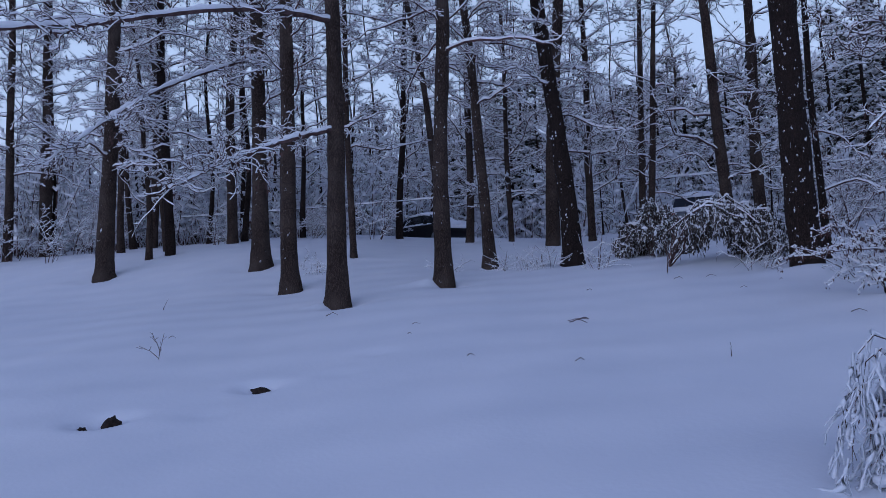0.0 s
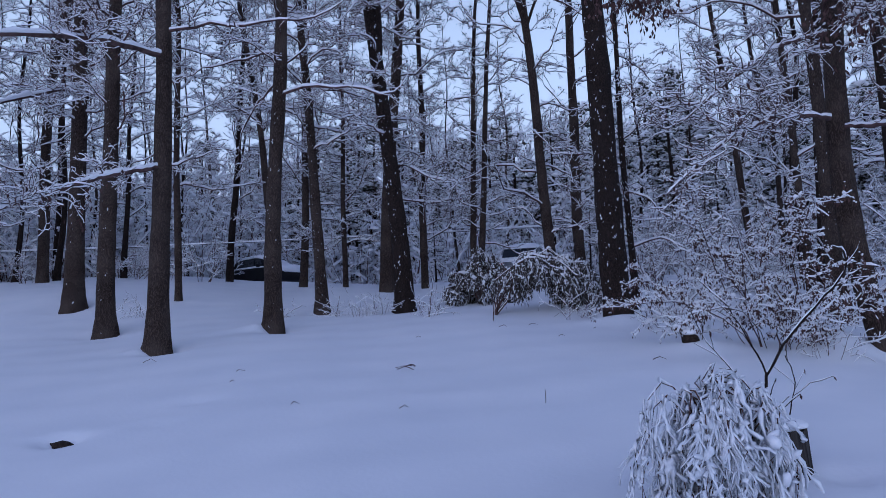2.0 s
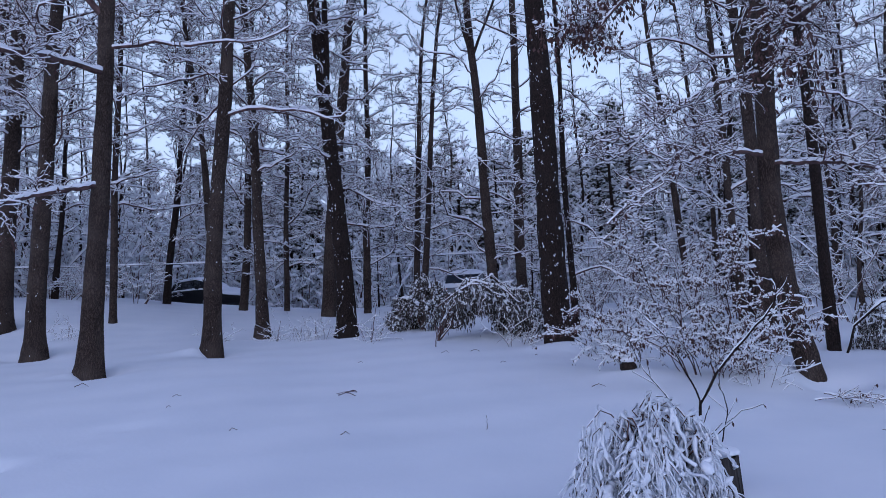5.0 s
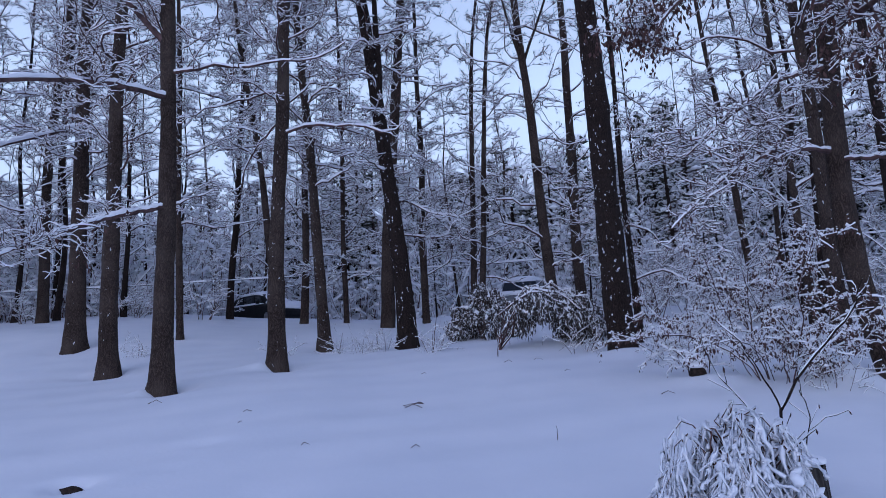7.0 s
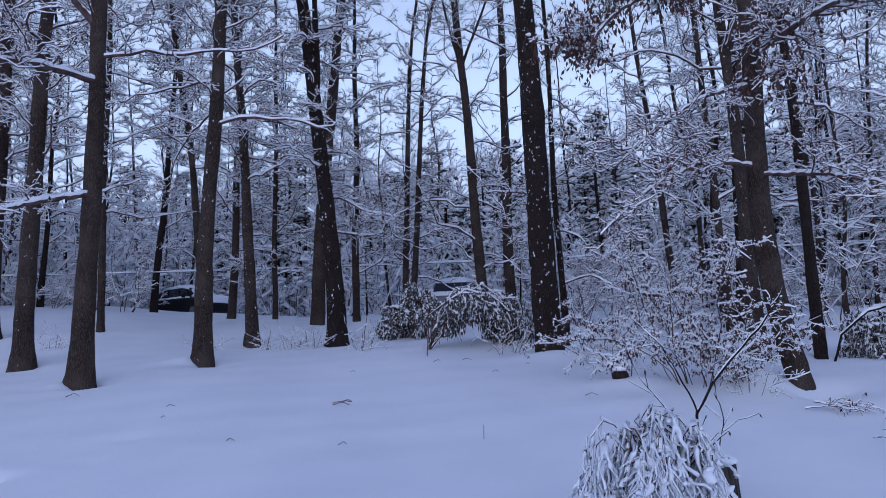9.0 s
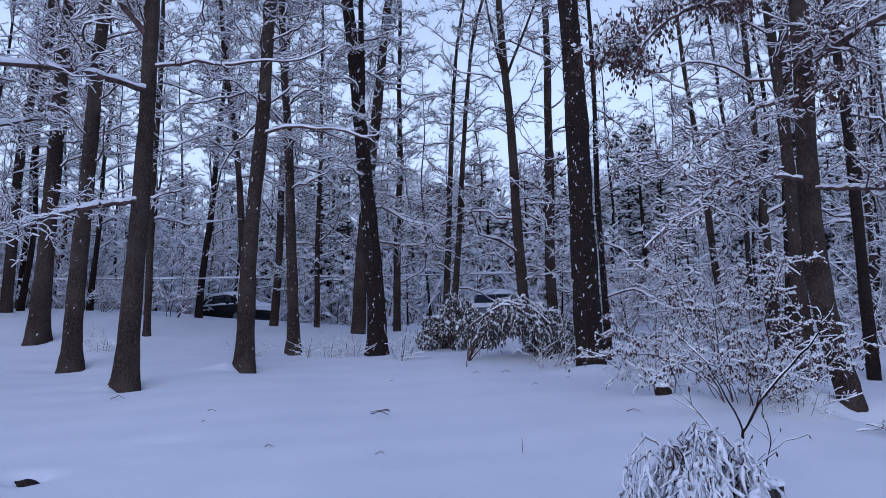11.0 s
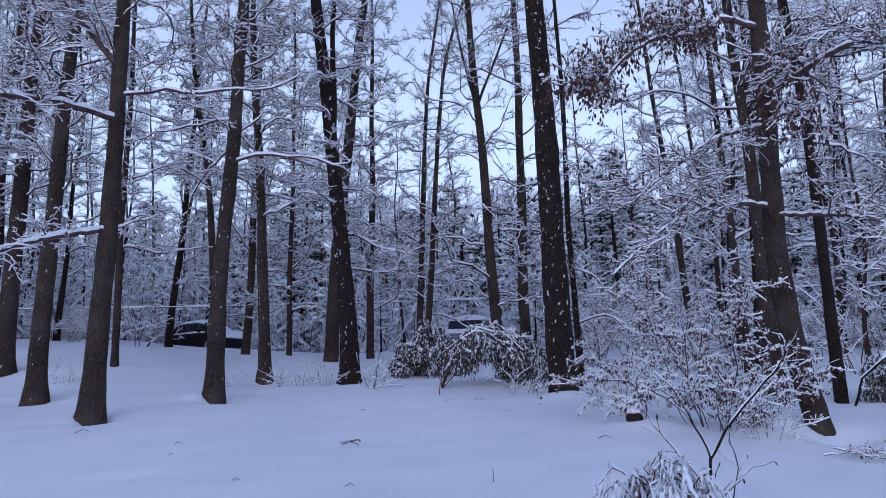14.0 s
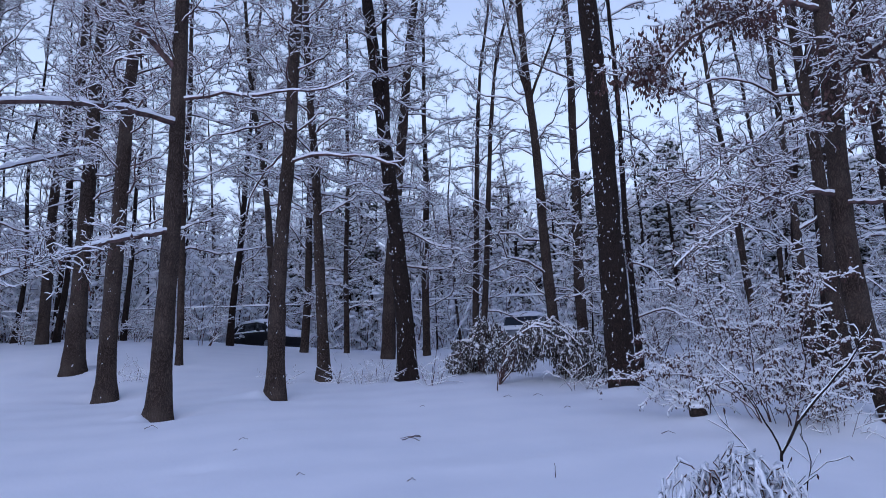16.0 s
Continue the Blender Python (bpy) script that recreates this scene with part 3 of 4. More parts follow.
for i, (x, y, lx, ly, r, limbs, zlo, stuck, label) in enumerate(WOODS):
    extra = ()
    big = r > 0.14
    front = y < 15.5 and x > -12
    args = dict(limbs=limbs + (8 if x < -4 and y < 19 else 2 if y < 17 else 4), zlo=zlo if y < 22.5 else 1.2, zhi=13.5 if big else 11.5, lmin=1.0, lmax=3.2 if big else 2.5, subs=8 if front else 9, twigs=6 if front else 9, leaves=760 if x < -4 and y < 19 else 420 if y < 18 else 260,
                snow=0.0105 if front else 0.021, near=front)
    if 17 < i < 22:
        args.update(subs=7, twigs=6, snow=0.013)
    if label.startswith("Oak with two"):
        extra = (
            (rel(x, y, [(-5.90, 10.86, 6.22), (-6.09, 9.95, 6.11), (-6.30, 8.88, 5.84), (-6.48, 7.49, 5.31), (-6.58, 6.34, 4.80), (-6.63, 5.12, 4.37), (-6.58, 4.21, 4.03)]), 0.045, 0.014, 0.65, 1.7),
            (rel(x, y, [(-5.95, 10.84, 4.40), (-6.28, 9.84, 4.03), (-6.53, 8.72, 3.56), (-6.63, 7.63, 3.05)]), 0.040, 0.012, 0.5, 1.6),
            (rel(x, y, [(-5.90, 10.8, 7.15), (-6.27, 10.6, 7.60), (-6.54, 10.6, 7.93), (-6.93, 10.6, 8.43), (-7.28, 10.6, 8.89)]), 0.055, 0.03, 0.9, 0.9),
        )
        args.update(zlo=5.2, limbs=30)
    if i == 6:
        extra = ((rel(x, y, [(-11.1, 16.5, 7.9), (-10.94, 16.0, 7.74), (-10.77, 14.04, 6.87), (-10.58, 12.02, 5.91), (-10.38, 10.45, 4.93), (-10.15, 9.27, 4.15)]), 0.05, 0.015, 0.8, 1.6),)
    if label.startswith("Large leaning"):
        extra = (
            (rel(x, y, [(3.97, 9.30, 6.75), (3.25, 9.00, 6.64), (2.66, 8.80, 6.35), (2.09, 8.60, 6.08), (1.68, 8.40, 5.65), (1.55, 8.32, 5.40)]), 0.04, 0.010, 0.8, 1.1),
            (rel(x, y, [(4.07, 9.17, 5.72), (4.01, 8.00, 5.51), (4.12, 7.39, 5.44), (4.15, 6.81, 5.14)]), 0.04, 0.012, 1.2, 1.1),
            (rel(x, y, [(3.95, 9.50, 4.15), (3.04, 8.95, 4.10), (2.20, 8.45, 3.66), (1.52, 8.06, 3.03)]), 0.03, 0.008, 1.2, 1.1),
            (rel(x, y, [(3.85, 9.53, 5.31), (3.14, 9.13, 5.02), (2.43, 8.70, 4.48), (1.81, 8.42, 3.94)]), 0.03, 0.008, 1.2, 1.1),
            (rel(x, y, [(4.11, 9.54, 4.05), (4.33, 8.69, 3.82), (4.60, 8.13, 3.61), (4.79, 7.57, 3.34)]), 0.03, 0.008, 1.2, 1.1),
            (rel(x, y, [(3.90, 9.20, 6.43), (4.07, 8.60, 5.81), (4.05, 8.20, 5.12), (3.98, 8.00, 4.62)]), 0.03, 0.008, 0.7, 1.1),
            (rel(x, y, [(4.29, 9.18, 6.35), (4.29, 8.20, 6.07), (4.41, 7.47, 5.60), (4.50, 6.96, 5.20)]), 0.03, 0.008, 1.2, 1.1),
        )
        args.update(leaves=2200, leaf_size=0.095, zlo=5.5, limbs=14, lmin=0.8, lmax=2.2, snow=0.0074, fine=0.72, subs=9, twigs=8)
    forks = [([(lx * h + dx, ly * h, h) for h, dx in pts], q0, q1) for pts, q0, q1 in FORKS.get(i, ())]
    bare_tree(x, y, (lx, ly), r * (0.90 if y < 17.5 and big else 0.95), 19.0 if big else 15.0, 100 + i, label, material=BARK_DARK if i in DARK_BARK else BARK, stuck=stuck * 3 // 2, side=-2.0, big=0.85 if stuck > 150 else 0.75, extra=extra, k=20 if big else 11,
              kinks=KINKS.get(i, ()), forks=forks, flare=0.06 if i in (22, 24, 26) else 0.40 if y < 17.5 else 0.08, **args)

# ---- the wood behind: a few kinds, each planted many times ----
rng_w = np.random.default_rng(7)


def plant(models, spots, scale=(0.85, 1.2)):
    used = set()
    for j, (x, y) in enumerate(spots):
        m = j % len(models)
        s = rng_w.uniform(*scale)
        place = pose(x, y, gz(x, y) - 0.05, 0, 0, rng_w.uniform(0, 360))
        if m not in used:
            used.add(m)
            models[m].matrix_basis = place
            models[m].scale = (s, s, s)
        else:
            o = copy_thing(models[m], place)
            o.scale = (s, s, s)


def polar(n, a0, a1, d0, d1, apart=1.2, keep=None):
    out = []
    for _ in range(n * 30):
        if len(out) >= n:
            break
        a, d = radians(rng_w.uniform(a0, a1)), rng_w.uniform(d0, d1)
        x, y = d * math.sin(a), d * math.cos(a)
        if (keep is None or keep(x, y)) and all((x - p) ** 2 + (y - q) ** 2 > apart * apart for p, q in out):
            out.append((x, y))
    return out


def clear_of_cars(x, y):
    return not ((-13.5 < x < -5.5 and 24 < y < 34) or (-3.5 < x < 3 and 24 < y < 33))


far_models = [bare_tree(0, 0, (rng_w.uniform(-0.07, 0.07), rng_w.uniform(-0.07, 0.07)), rng_w.uniform(0.05, 0.11), rng_w.uniform(12, 16), 300 + i,
                        "thin bare woodland tree coated in snow", "far woodland trees", BARK_DARK if i % 2 else BARK, "woodland_tree", k=6, wobble=0.12,
                        limbs=22, zlo=1.4, zhi=12.5, lmin=1.0, lmax=2.8, subs=6, twigs=6, snow=0.024, fine=1.15, each=False, elev=(5, 65)) for i in range(6)]
plant(far_models, polar(36, -54, -20, 24, 46, 1.6, clear_of_cars) + polar(17, -24, -3, 32, 46, 1.5, clear_of_cars) + polar(6, -3, 14, 35, 46, 1.8, clear_of_cars) + polar(26, 14, 46, 18, 38, 1.4, clear_of_cars))


def pine(seed, height):
    rng = np.random.default_rng(seed)
    root = empty_at("pine_tree", 0, 0, 0)
    P = trunk_line(height, (rng.uniform(-0.02, 0.02), 0), rng)
    R = trunk_part(root, P, 0.17, rng, BARK_DARK, 7, 0.2)
    n = 46
    u = np.sort(rng.uniform(0.12, 1.0, n))
    zz = u * height
    pos = np.stack([np.interp(zz, P[0, :, 2], P[0, :, i]) for i in range(3)], -1)
    az = rng.uniform(0, 6.28, n)
    L = (0.35 + 2.3 * (1 - u) ** 0.8) * rng.uniform(0.6, 1.15, n)
    d = np.stack([np.cos(az), np.sin(az), 0.25 - 0.5 * (1 - u)], -1)
    A = grow(pos, d, L, 6, rng, 0.12, -0.05)
    AR = np.linspace(0.025, 0.006, 6)[None] * np.ones((n, 1))
    part_np("limb", [tubes(A, AR, 3)], TWIG, root, kind="stuff")
    B, BR = sprout(A, AR, 5, rng, 0.25, 1.0, 0.25, 0.7, 3, 0.5, (25, 65), 0.2, -0.06, 0.5)
    pts = np.concatenate([A[:, 3:].reshape(-1, 3), B[:, 1:].reshape(-1, 3)])
    pts = pts + rng.normal(0, 0.07, pts.shape)
    N = len(pts)
    s = rng.uniform(0.05, 0.13, N)
    part_np("needles", [clumps(pts, np.stack([s * 1.5, s * 0.7, s * 0.8], -1), rng, 0.7)], NEEDLE, root, "dark green needle tufts", False, "stuff")
    pick = rng.random(N) < 0.92
    q = pts[pick] + np.array([0, 0, 0.07])
    s2 = s[pick] * (0.85 + rng.exponential(0.55, pick.sum()).clip(0, 1.6))
    part_np("snow_load", [clumps(q, np.stack([s2 * 1.5, s2 * 0.9, s2 * 0.55], -1), rng, 0.5)], SNOW, root, "snow lying on the boughs", kind="stuff")
    return tagged(root, "snow-laden dark green pine at the back of the wood", "pine tree", "pines behind the drive")


PINE_TALL = (10.5, 12.5, 8.5, 11.5)
pines = [pine(500 + i, h) for i, h in enumerate(PINE_TALL)]
plant(pines, polar(10, -32, 2, 40, 54, 2.2) + polar(22, -2, 26, 36, 52, 2.0) + polar(12, 24, 46, 32, 48, 2.2) + polar(6, -55, -32, 44, 60, 2.5), (0.62, 0.92))


def skyline(a):
    """How high the tops of the far pines stand over the eye, in degrees, by bearing."""
    return np.interp(a, [-40, -24, -12, 2, 7, 11, 16, 30, 45], [11.0, 13.5, 16.3, 16.6, 17.0, 18.6, 18.0, 19.5, 19.0])


for j, (x, y) in enumerate(polar(42, -20, 18, 39, 52, 1.7) + polar(12, 16, 42, 34, 46, 2.2) + polar(7, -40, -20, 42, 54, 2.4)):
    m = j % 4
    top = 1.55 + math.hypot(x, y) * math.tan(radians(float(skyline(math.degrees(math.atan2(x, y)))))) * rng_w.uniform(0.72, 1.03)
    o = copy_thing(pines[m], pose(x, y, gz(x, y) - 0.05, 0, 0, rng_w.uniform(0, 360)))
    k = (top - gz(x, y)) / PINE_TALL[m]
    o.scale = (0.55 + 0.4 * k, 0.55 + 0.4 * k, k)


def far_woods(seed):
    """The wood going on behind: uncountable stems and snowy twigs, one mass."""
    rng = np.random.default_rng(seed)
    n = 540
    a = np.radians(rng.uniform(-60, 52, n))
    d = rng.uniform(44, 92, n)
    x, y = d * np.sin(a), d * np.cos(a)
    z = ground_z(x, y)
    h = np.maximum(d * np.tan(np.radians(skyline(np.degrees(a)))) + 1.6 - z, 6) * rng.uniform(0.75, 1.04, n)
    base = np.stack([x, y, z - 0.3], -1)
    P = grow(base, np.stack([rng.normal(0, 0.05, n), rng.normal(0, 0.05, n), np.ones(n)], -1), h, 6, rng, 0.05, 0.0)
    R = np.linspace(1, 0.25, 6)[None] * rng.uniform(0.05, 0.16, (n, 1))
    per = 95
    B, BR = sprout(P, R, per, rng, 0.04, 1.0, 0.6, 2.2, 2, 1.0, (30, 85), 0.3, 0.0, 0.5)
    BR = np.clip(BR, 0.018, 0.034)
    S = B.copy()
    S[..., 2] += 0.03
    S = S[rng.random(len(S)) < 0.9]
    SR = np.full(S.shape[:2], 0.060) * rng.uniform(0.4, 1.4, (len(S), 1))
    root = empty_at("far_woods", 0, 0, 0)
    part_np("stem", [tubes(P, R, 4)], BARK_DARK, root, kind="stuff")
    dark = rng.random(len(B)) < 0.5
    part_np("twig", [tubes(B[dark], BR[dark], 3)], TWIG, root, kind="stuff")
    part_np("snow_cover", [tubes(S, SR, 3)], SNOW, root, kind="stuff")
    tagged(root, "dense snowy wood filling the distance behind the drive", "woods", kind="stuff")


far_woods(901)


def thicket(seed):
    """Tangled saplings and brush between the far trunks, too many to count."""
    rng = np.random.default_rng(seed)
    n = 2600
    a = np.radians(rng.uniform(-58, 50, n))
    d = rng.uniform(31, 46, n)
    x, y = d * np.sin(a), d * np.cos(a)
    ok = np.array([clear_of_cars(p, q) for p, q in zip(x, y)])
    x, y = x[ok], y[ok]
    n = len(x)
    base = np.stack([x, y, ground_z(x, y) - 0.1], -1)
    P = grow(base, np.stack([rng.normal(0, 0.25, n), rng.normal(0, 0.25, n), np.ones(n)], -1), rng.uniform(1.2, 6.5, n), 5, rng, 0.12, 0.0)
    R = np.linspace(1, 0.4, 5)[None] * rng.uniform(0.01, 0.03, (n, 1))
    B, BR = sprout(P, R, 15, rng, 0.1, 1.0, 0.2, 0.62, 2, 1.0, (30, 85), 0.3, 0.0, 0.5)
    BR = np.clip(BR, 0.007, 0.012)
    root = empty_at("thicket", 0, 0, 0)
    part_np("stem", [tubes(P, R, 3)], TWIG, root, kind="stuff")
    dark = rng.random(len(B)) < 0.25
    part_np("twig", [tubes(B[dark], BR[dark], 3)], TWIG, root, kind="stuff")
    part_np("snow_cover", [snow_on(B, BR, 0.078, rng, 3), snow_on(P, R, 0.05, rng, 3)], SNOW, root, kind="stuff")
    tagged(root, "tangled snowy thicket of saplings at the wood's edge", "thicket", kind="stuff")


thicket(902)


# little snow-buried conifers between the trunks
for x, y, sc, turn in ((1.6, 25.5, 0.22, 20), (5.2, 24.5, 0.24, 80), (5.9, 26.0, 0.33, 140), (-3.9, 27.5, 0.22, 200), (-14.2, 26.8, 0.25, 30)):
    o = copy_thing(pines[1 if sc < 0.3 else 3], pose(x, y, gz(x, y) - 0.05, 0, 0, turn))
    o.scale = (sc, sc, sc)
    tagged(o, "little conifer buried in snow between the trunks", "conifer", "small conifers")

# ---- undergrowth ----
def brush(seed, height, stems, spread, label, name="shrub", snow=0.013, leaves=0, group="undergrowth shrubs", subs=7, twigs=4, category="shrub", lift=0.02, crook=0.16, stem=0.012, near=False):
    rng = np.random.default_rng(seed)
    root = empty_at(name, 0, 0, 0)
    az = rng.uniform(0, 6.28, stems)
    tilt = rng.uniform(0.1, 0.75, stems)
    st = np.stack([np.cos(az) * spread * 0.25, np.sin(az) * spread * 0.25, np.full(stems, -0.1)], -1) * rng.uniform(0.2, 1, (stems, 1)) * np.array([1, 1, 0]) + np.array([0, 0, -0.1])
    d = np.stack([np.cos(az) * tilt, np.sin(az) * tilt, np.ones(stems)], -1)
    A = grow(st, d, height * rng.uniform(0.6, 1.1, stems), 8, rng, crook, lift)
    AR = np.linspace(stem, 0.004, 8)[None] * rng.uniform(0.7, 1.3, (stems, 1))
    B, BR = sprout(A, AR, subs, rng, 0.15, 1.0, 0.2, 0.75, 4, 0.7, (35, 80), 0.25, 0.0, 0.6)
    BR = np.clip(BR, 0.0028, 0.01)
    C, CR = sprout(B, BR, twigs, rng, 0.1, 1.0, 0.08, 0.26, 4 if near else 2, 0.8, (30, 90), 0.5 if near else 0.3, 0.0, 0.8)
    CR = np.clip(CR, 0.0026 if near else 0.005, 0.008)
    part_np("stem", [tubes(A, AR, 4), tubes(B, BR, 3)], TWIG, root, kind="stuff")
    part_np("twig", [tubes(C, CR, 3)], TWIG, root, kind="stuff")
    part_np("snow_cover", [snow_on(A, AR, snow * 0.8, rng, 3), snow_on(B, BR, snow, rng, 4 if near else 3, 1.0, near), snow_on(C, CR, snow * 0.85, rng, 4 if near else 3, 0.9, near)], SNOW, root, "white snow on every twig", kind="stuff")
    if leaves:
        t = np.concatenate([C[:, -1], C[:, 1], B[:, 2]])
        t = t[rng.integers(0, len(t), leaves)] + rng.normal(0, 0.02, (leaves, 3))
        part_np("leaf", [leaves_at(t, 0.050, rng)], LEAF, root, "curled brown dead leaves", kind="stuff")
        c = t[:leaves // 2] + np.array([0, 0, 0.016])
        part_np("snow_tuft", [clumps(c, (0.007 + rng.exponential(0.006, (len(c), 1)).clip(0, 0.02)) * np.array([1.3, 1.3, 0.8]), rng, 0.5)], SNOW, root, "lumps of snow on the leaf clusters", kind="stuff")
    return tagged(root, label, category, group)


low = [brush(600 + i, h, 6, 0.9, "low leafless shrub bowed under fresh snow", snow=0.014, subs=6, twigs=6) for i, h in enumerate((1.5, 2.0, 1.2, 2.4, 3.0))]
plant(low, polar(28, -50, -24, 26, 36, 0.8, clear_of_cars) + polar(12, 7, 16, 16, 24, 0.7) + polar(20, 16, 44, 16, 28, 0.9) + polar(6, -20, 6, 34, 40, 1.0), (0.8, 1.25))
small = [brush(640 + i, h, 5, 0.5, "small bare seedling twigs poking from the snow", "seedling", 0.0050, group="seedlings round the trunks", subs=4, twigs=3, stem=0.005, near=True, crook=0.12) for i, h in enumerate((0.5, 0.75, 0.6))]
plant(small, [(-3.75, 15.2), (-4.25, 15.5), (-3.4, 15.7), (-2.2, 14.5), (-5.6, 15.2), (0.7, 13.6), (3.4, 8.9), (2.1, 12.2), (2.6, 12.6), (-9.0, 15.6)], (0.8, 1.2))

leafy = brush(660, 2.25, 9, 1.2, "bushy sapling holding brown leaves under clinging snow", "leafy_sapling", 0.0066, 4200, "", 10, 6, "sapling", 0.03, 0.30, 0.008, True)
leafy.location = (2.95, 9.7, gz(2.95, 9.7))
leafy_b = brush(661, 1.35, 6, 0.6, "smaller sapling holding brown leaves beside the oak", "leafy_sapling", 0.0072, 1500, "", 8, 5, "sapling", 0.03, 0.30, 0.008, True)
leafy_b.location = (3.1, 9.5, gz(3.1, 9.5))
leafy_c = brush(662, 0.9, 6, 0.5, "leafy seedling beside a buried dark stump", "leafy_sapling", 0.012, 300, "", 7, 4, "sapling", 0.0, 0.3, 0.007, True)
leafy_c.location = (2.05, 10.1, gz(2.05, 10.1))


def weeping(name, x, y, arcs, label, category, foliage, height, reach, hang, snow, seed, thick=0.012, density=9, group="", cover=0.17, leafy=1.6, round_=1.0, per=4, shape=0.62, stray=0, bits=0, top=1.5, droop=0.2, beads=8, mass=0, spine=None, white=None):
    """A bush bent by snow: stems arch up and over, sprays hang from them, snow lies on all."""
    white = white or SNOW
    rng = np.random.default_rng(seed)
    root = empty_at(name, x, y, gz(x, y))
    az = rng.uniform(0, 6.28, arcs)
    h = height * rng.uniform(0.55 if not mass else 0.45, 1.0, arcs)
    out = reach * rng.uniform(0.45 if not mass else 0.35, 1.1, arcs)
    if bits:
        out = reach * np.sqrt(rng.uniform(0.02, 1.15, arcs))
        h = height * (1.0 - 0.22 * (out / reach) ** 2) * rng.uniform(0.82, 0.98, arcs)
    az[:stray], out[:stray] = np.pi + rng.normal(0, 0.3, stray), reach * 1.4
    t = np.linspace(0, 1, 12)
    prof_r = np.sin(t * np.pi / 2) ** (1.3 * round_)
    prof_z = np.sin(np.pi * 0.93 * t ** shape)
    A = np.stack([np.cos(az)[:, None] * out[:, None] * prof_r, np.sin(az)[:, None] * out[:, None] * prof_r, h[:, None] * prof_z[None] - 0.05], -1)
    if spine:
        q = np.asarray(spine, float)
        one = np.stack([np.interp(t, np.linspace(0, 1, len(q)), q[:, i]) for i in range(3)], -1)
        spread = np.stack([rng.normal(0, 0.13, arcs), rng.normal(0, 0.2, arcs), rng.normal(-0.08, 0.11, arcs)], -1)
        A = one[None] + spread[:, None] * np.minimum(t * 3, 1)[None, :, None]
        az = rng.uniform(0, 6.28, arcs)
    A[:, 1:] += rng.normal(0, 0.065 if mass else 0.02, A[:, 1:].shape)
    AR = np.linspace(thick, thick * 0.3, 12)[None] * rng.uniform(0.7, 1.2, (arcs, 1))
    idx = np.repeat(np.arange(arcs), density)
    u = rng.uniform(0.3, 1.0, len(idx)) * 10.99
    k = u.astype(int)
    f = (u - k)[:, None]
    pos = A[idx, k] * (1 - f) + A[idx, k + 1] * f
    pos = pos + rng.normal(0, 0.015, pos.shape)
    a2 = az[idx] + rng.normal(0, 0.6, len(idx))
    down = rng.uniform(1.6, 6.0, len(idx)) if bits else rng.uniform(0.6, 3.0, len(idx))
    B = grow(pos, np.stack([np.cos(a2), np.sin(a2), -down], -1), hang * rng.uniform(0.4, 1.1, len(idx)), beads, rng, droop, -0.35 * 8 / beads)
    B[..., 2] = np.maximum(B[..., 2], 0.01)
    BR = np.full(B.shape[:2], 0.004)
    BR = np.clip(BR, 0.003, 0.008)
    C, CR = sprout(B, BR, per, rng, 0.1, 1.0, hang * 0.15, hang * 0.4, 3, 0.8, (20, 60), 0.15, -0.3, 0.8)
    CR = np.clip(CR, 0.003, 0.007)
    part_np("stem", [tubes(A, AR, 5)], TWIG, root, kind="stuff")
    part_np("spray", [tubes(B, BR * leafy, 3), tubes(C, CR * leafy, 3)], foliage, root, "hanging strands glazed with ice" if bits else "drooping sprays of scaly foliage", kind="stuff")
    if mass:
        t = B[:, 1:].reshape(-1, 3)
        t = t[rng.integers(0, len(t), mass)] + rng.normal(0, 0.045, (mass, 3))
        q = rng.uniform(0.005, 0.013, mass)
        part_np("tuft", [clumps(t, np.stack([q, q * 0.8, q * 4.6], -1), rng, 0.6)], foliage, root, "scaly green tufts", False, "stuff")
        pick = rng.random(mass) < 0.24
        part_np("snow_tuft", [clumps(t[pick] + np.array([0, 0, 0.05]), np.stack([q * 1.5, q * 1.5, q], -1)[pick] * (0.45 + rng.exponential(0.95, (pick.sum(), 1)).clip(0, 3.4)), rng, 0.5)], white, root, "lumps of snow caught in the tufts", kind="stuff")
    if bits:
        t = B.reshape(-1, 3)
        part_np("leaf", [leaves_at(t[rng.integers(0, len(t), bits)] + rng.normal(0, 0.012, (bits, 3)), 0.026, rng)], LEAF, root, "small dark withered leaves", kind="stuff")
        # soft lobes of snow caught between the hanging strands
        c = B[stray * density:, 2:].reshape(-1, 3)
        c = c[rng.integers(0, len(c), 520)]
        L = rng.uniform(0.03, 0.10, len(c))
        w = np.linspace(-0.5, 0.5, 6)
        tilt = unit(rng.normal(0, 1, (len(c), 3)) * np.array([0.8, 0.8, 0.4]) + np.array([0, 0, 0.9]))
        lobe = c[:, None] + tilt[:, None] * (L[:, None] * w[None])[..., None] + rng.normal(0, 0.003, (len(c), 6, 3))
        lobe[..., 2] = np.maximum(lobe[..., 2], 0.0)
        fat = np.sqrt(1.03 - (2 * w) ** 2)[None] * (0.007 + rng.exponential(0.0075, (len(c), 1)).clip(0, 0.026)) * rng.uniform(0.8, 1.2, (len(c), 6))
        part_np("snow_lobe", [tubes(lobe, fat, 7)], white, root, "soft lobes of snow among the strands", kind="stuff")
        # cushions of snow that slid down and caught low in the bush
        for _ in range(9):
            bm = bmesh.new()
            p = c[rng.integers(0, len(c))] * np.array([1.05, 1.05, 0.75])
            q = rng.uniform(0.025, 0.06)
            bmesh.ops.create_icosphere(bm, subdivisions=2, radius=1)
            for v in bm.verts:
                w = 1 + 0.35 * noise.noise(v.co * 1.6 + Vector(p) * 9)
                v.co = Vector((p[0] + v.co.x * q * 1.25 * w, p[1] + v.co.y * q * w, max(p[2], 0.03) + v.co.z * q * 0.85 * w))
            part("snow_cushion", bm, white, root, "round cushion of snow", smooth=True)
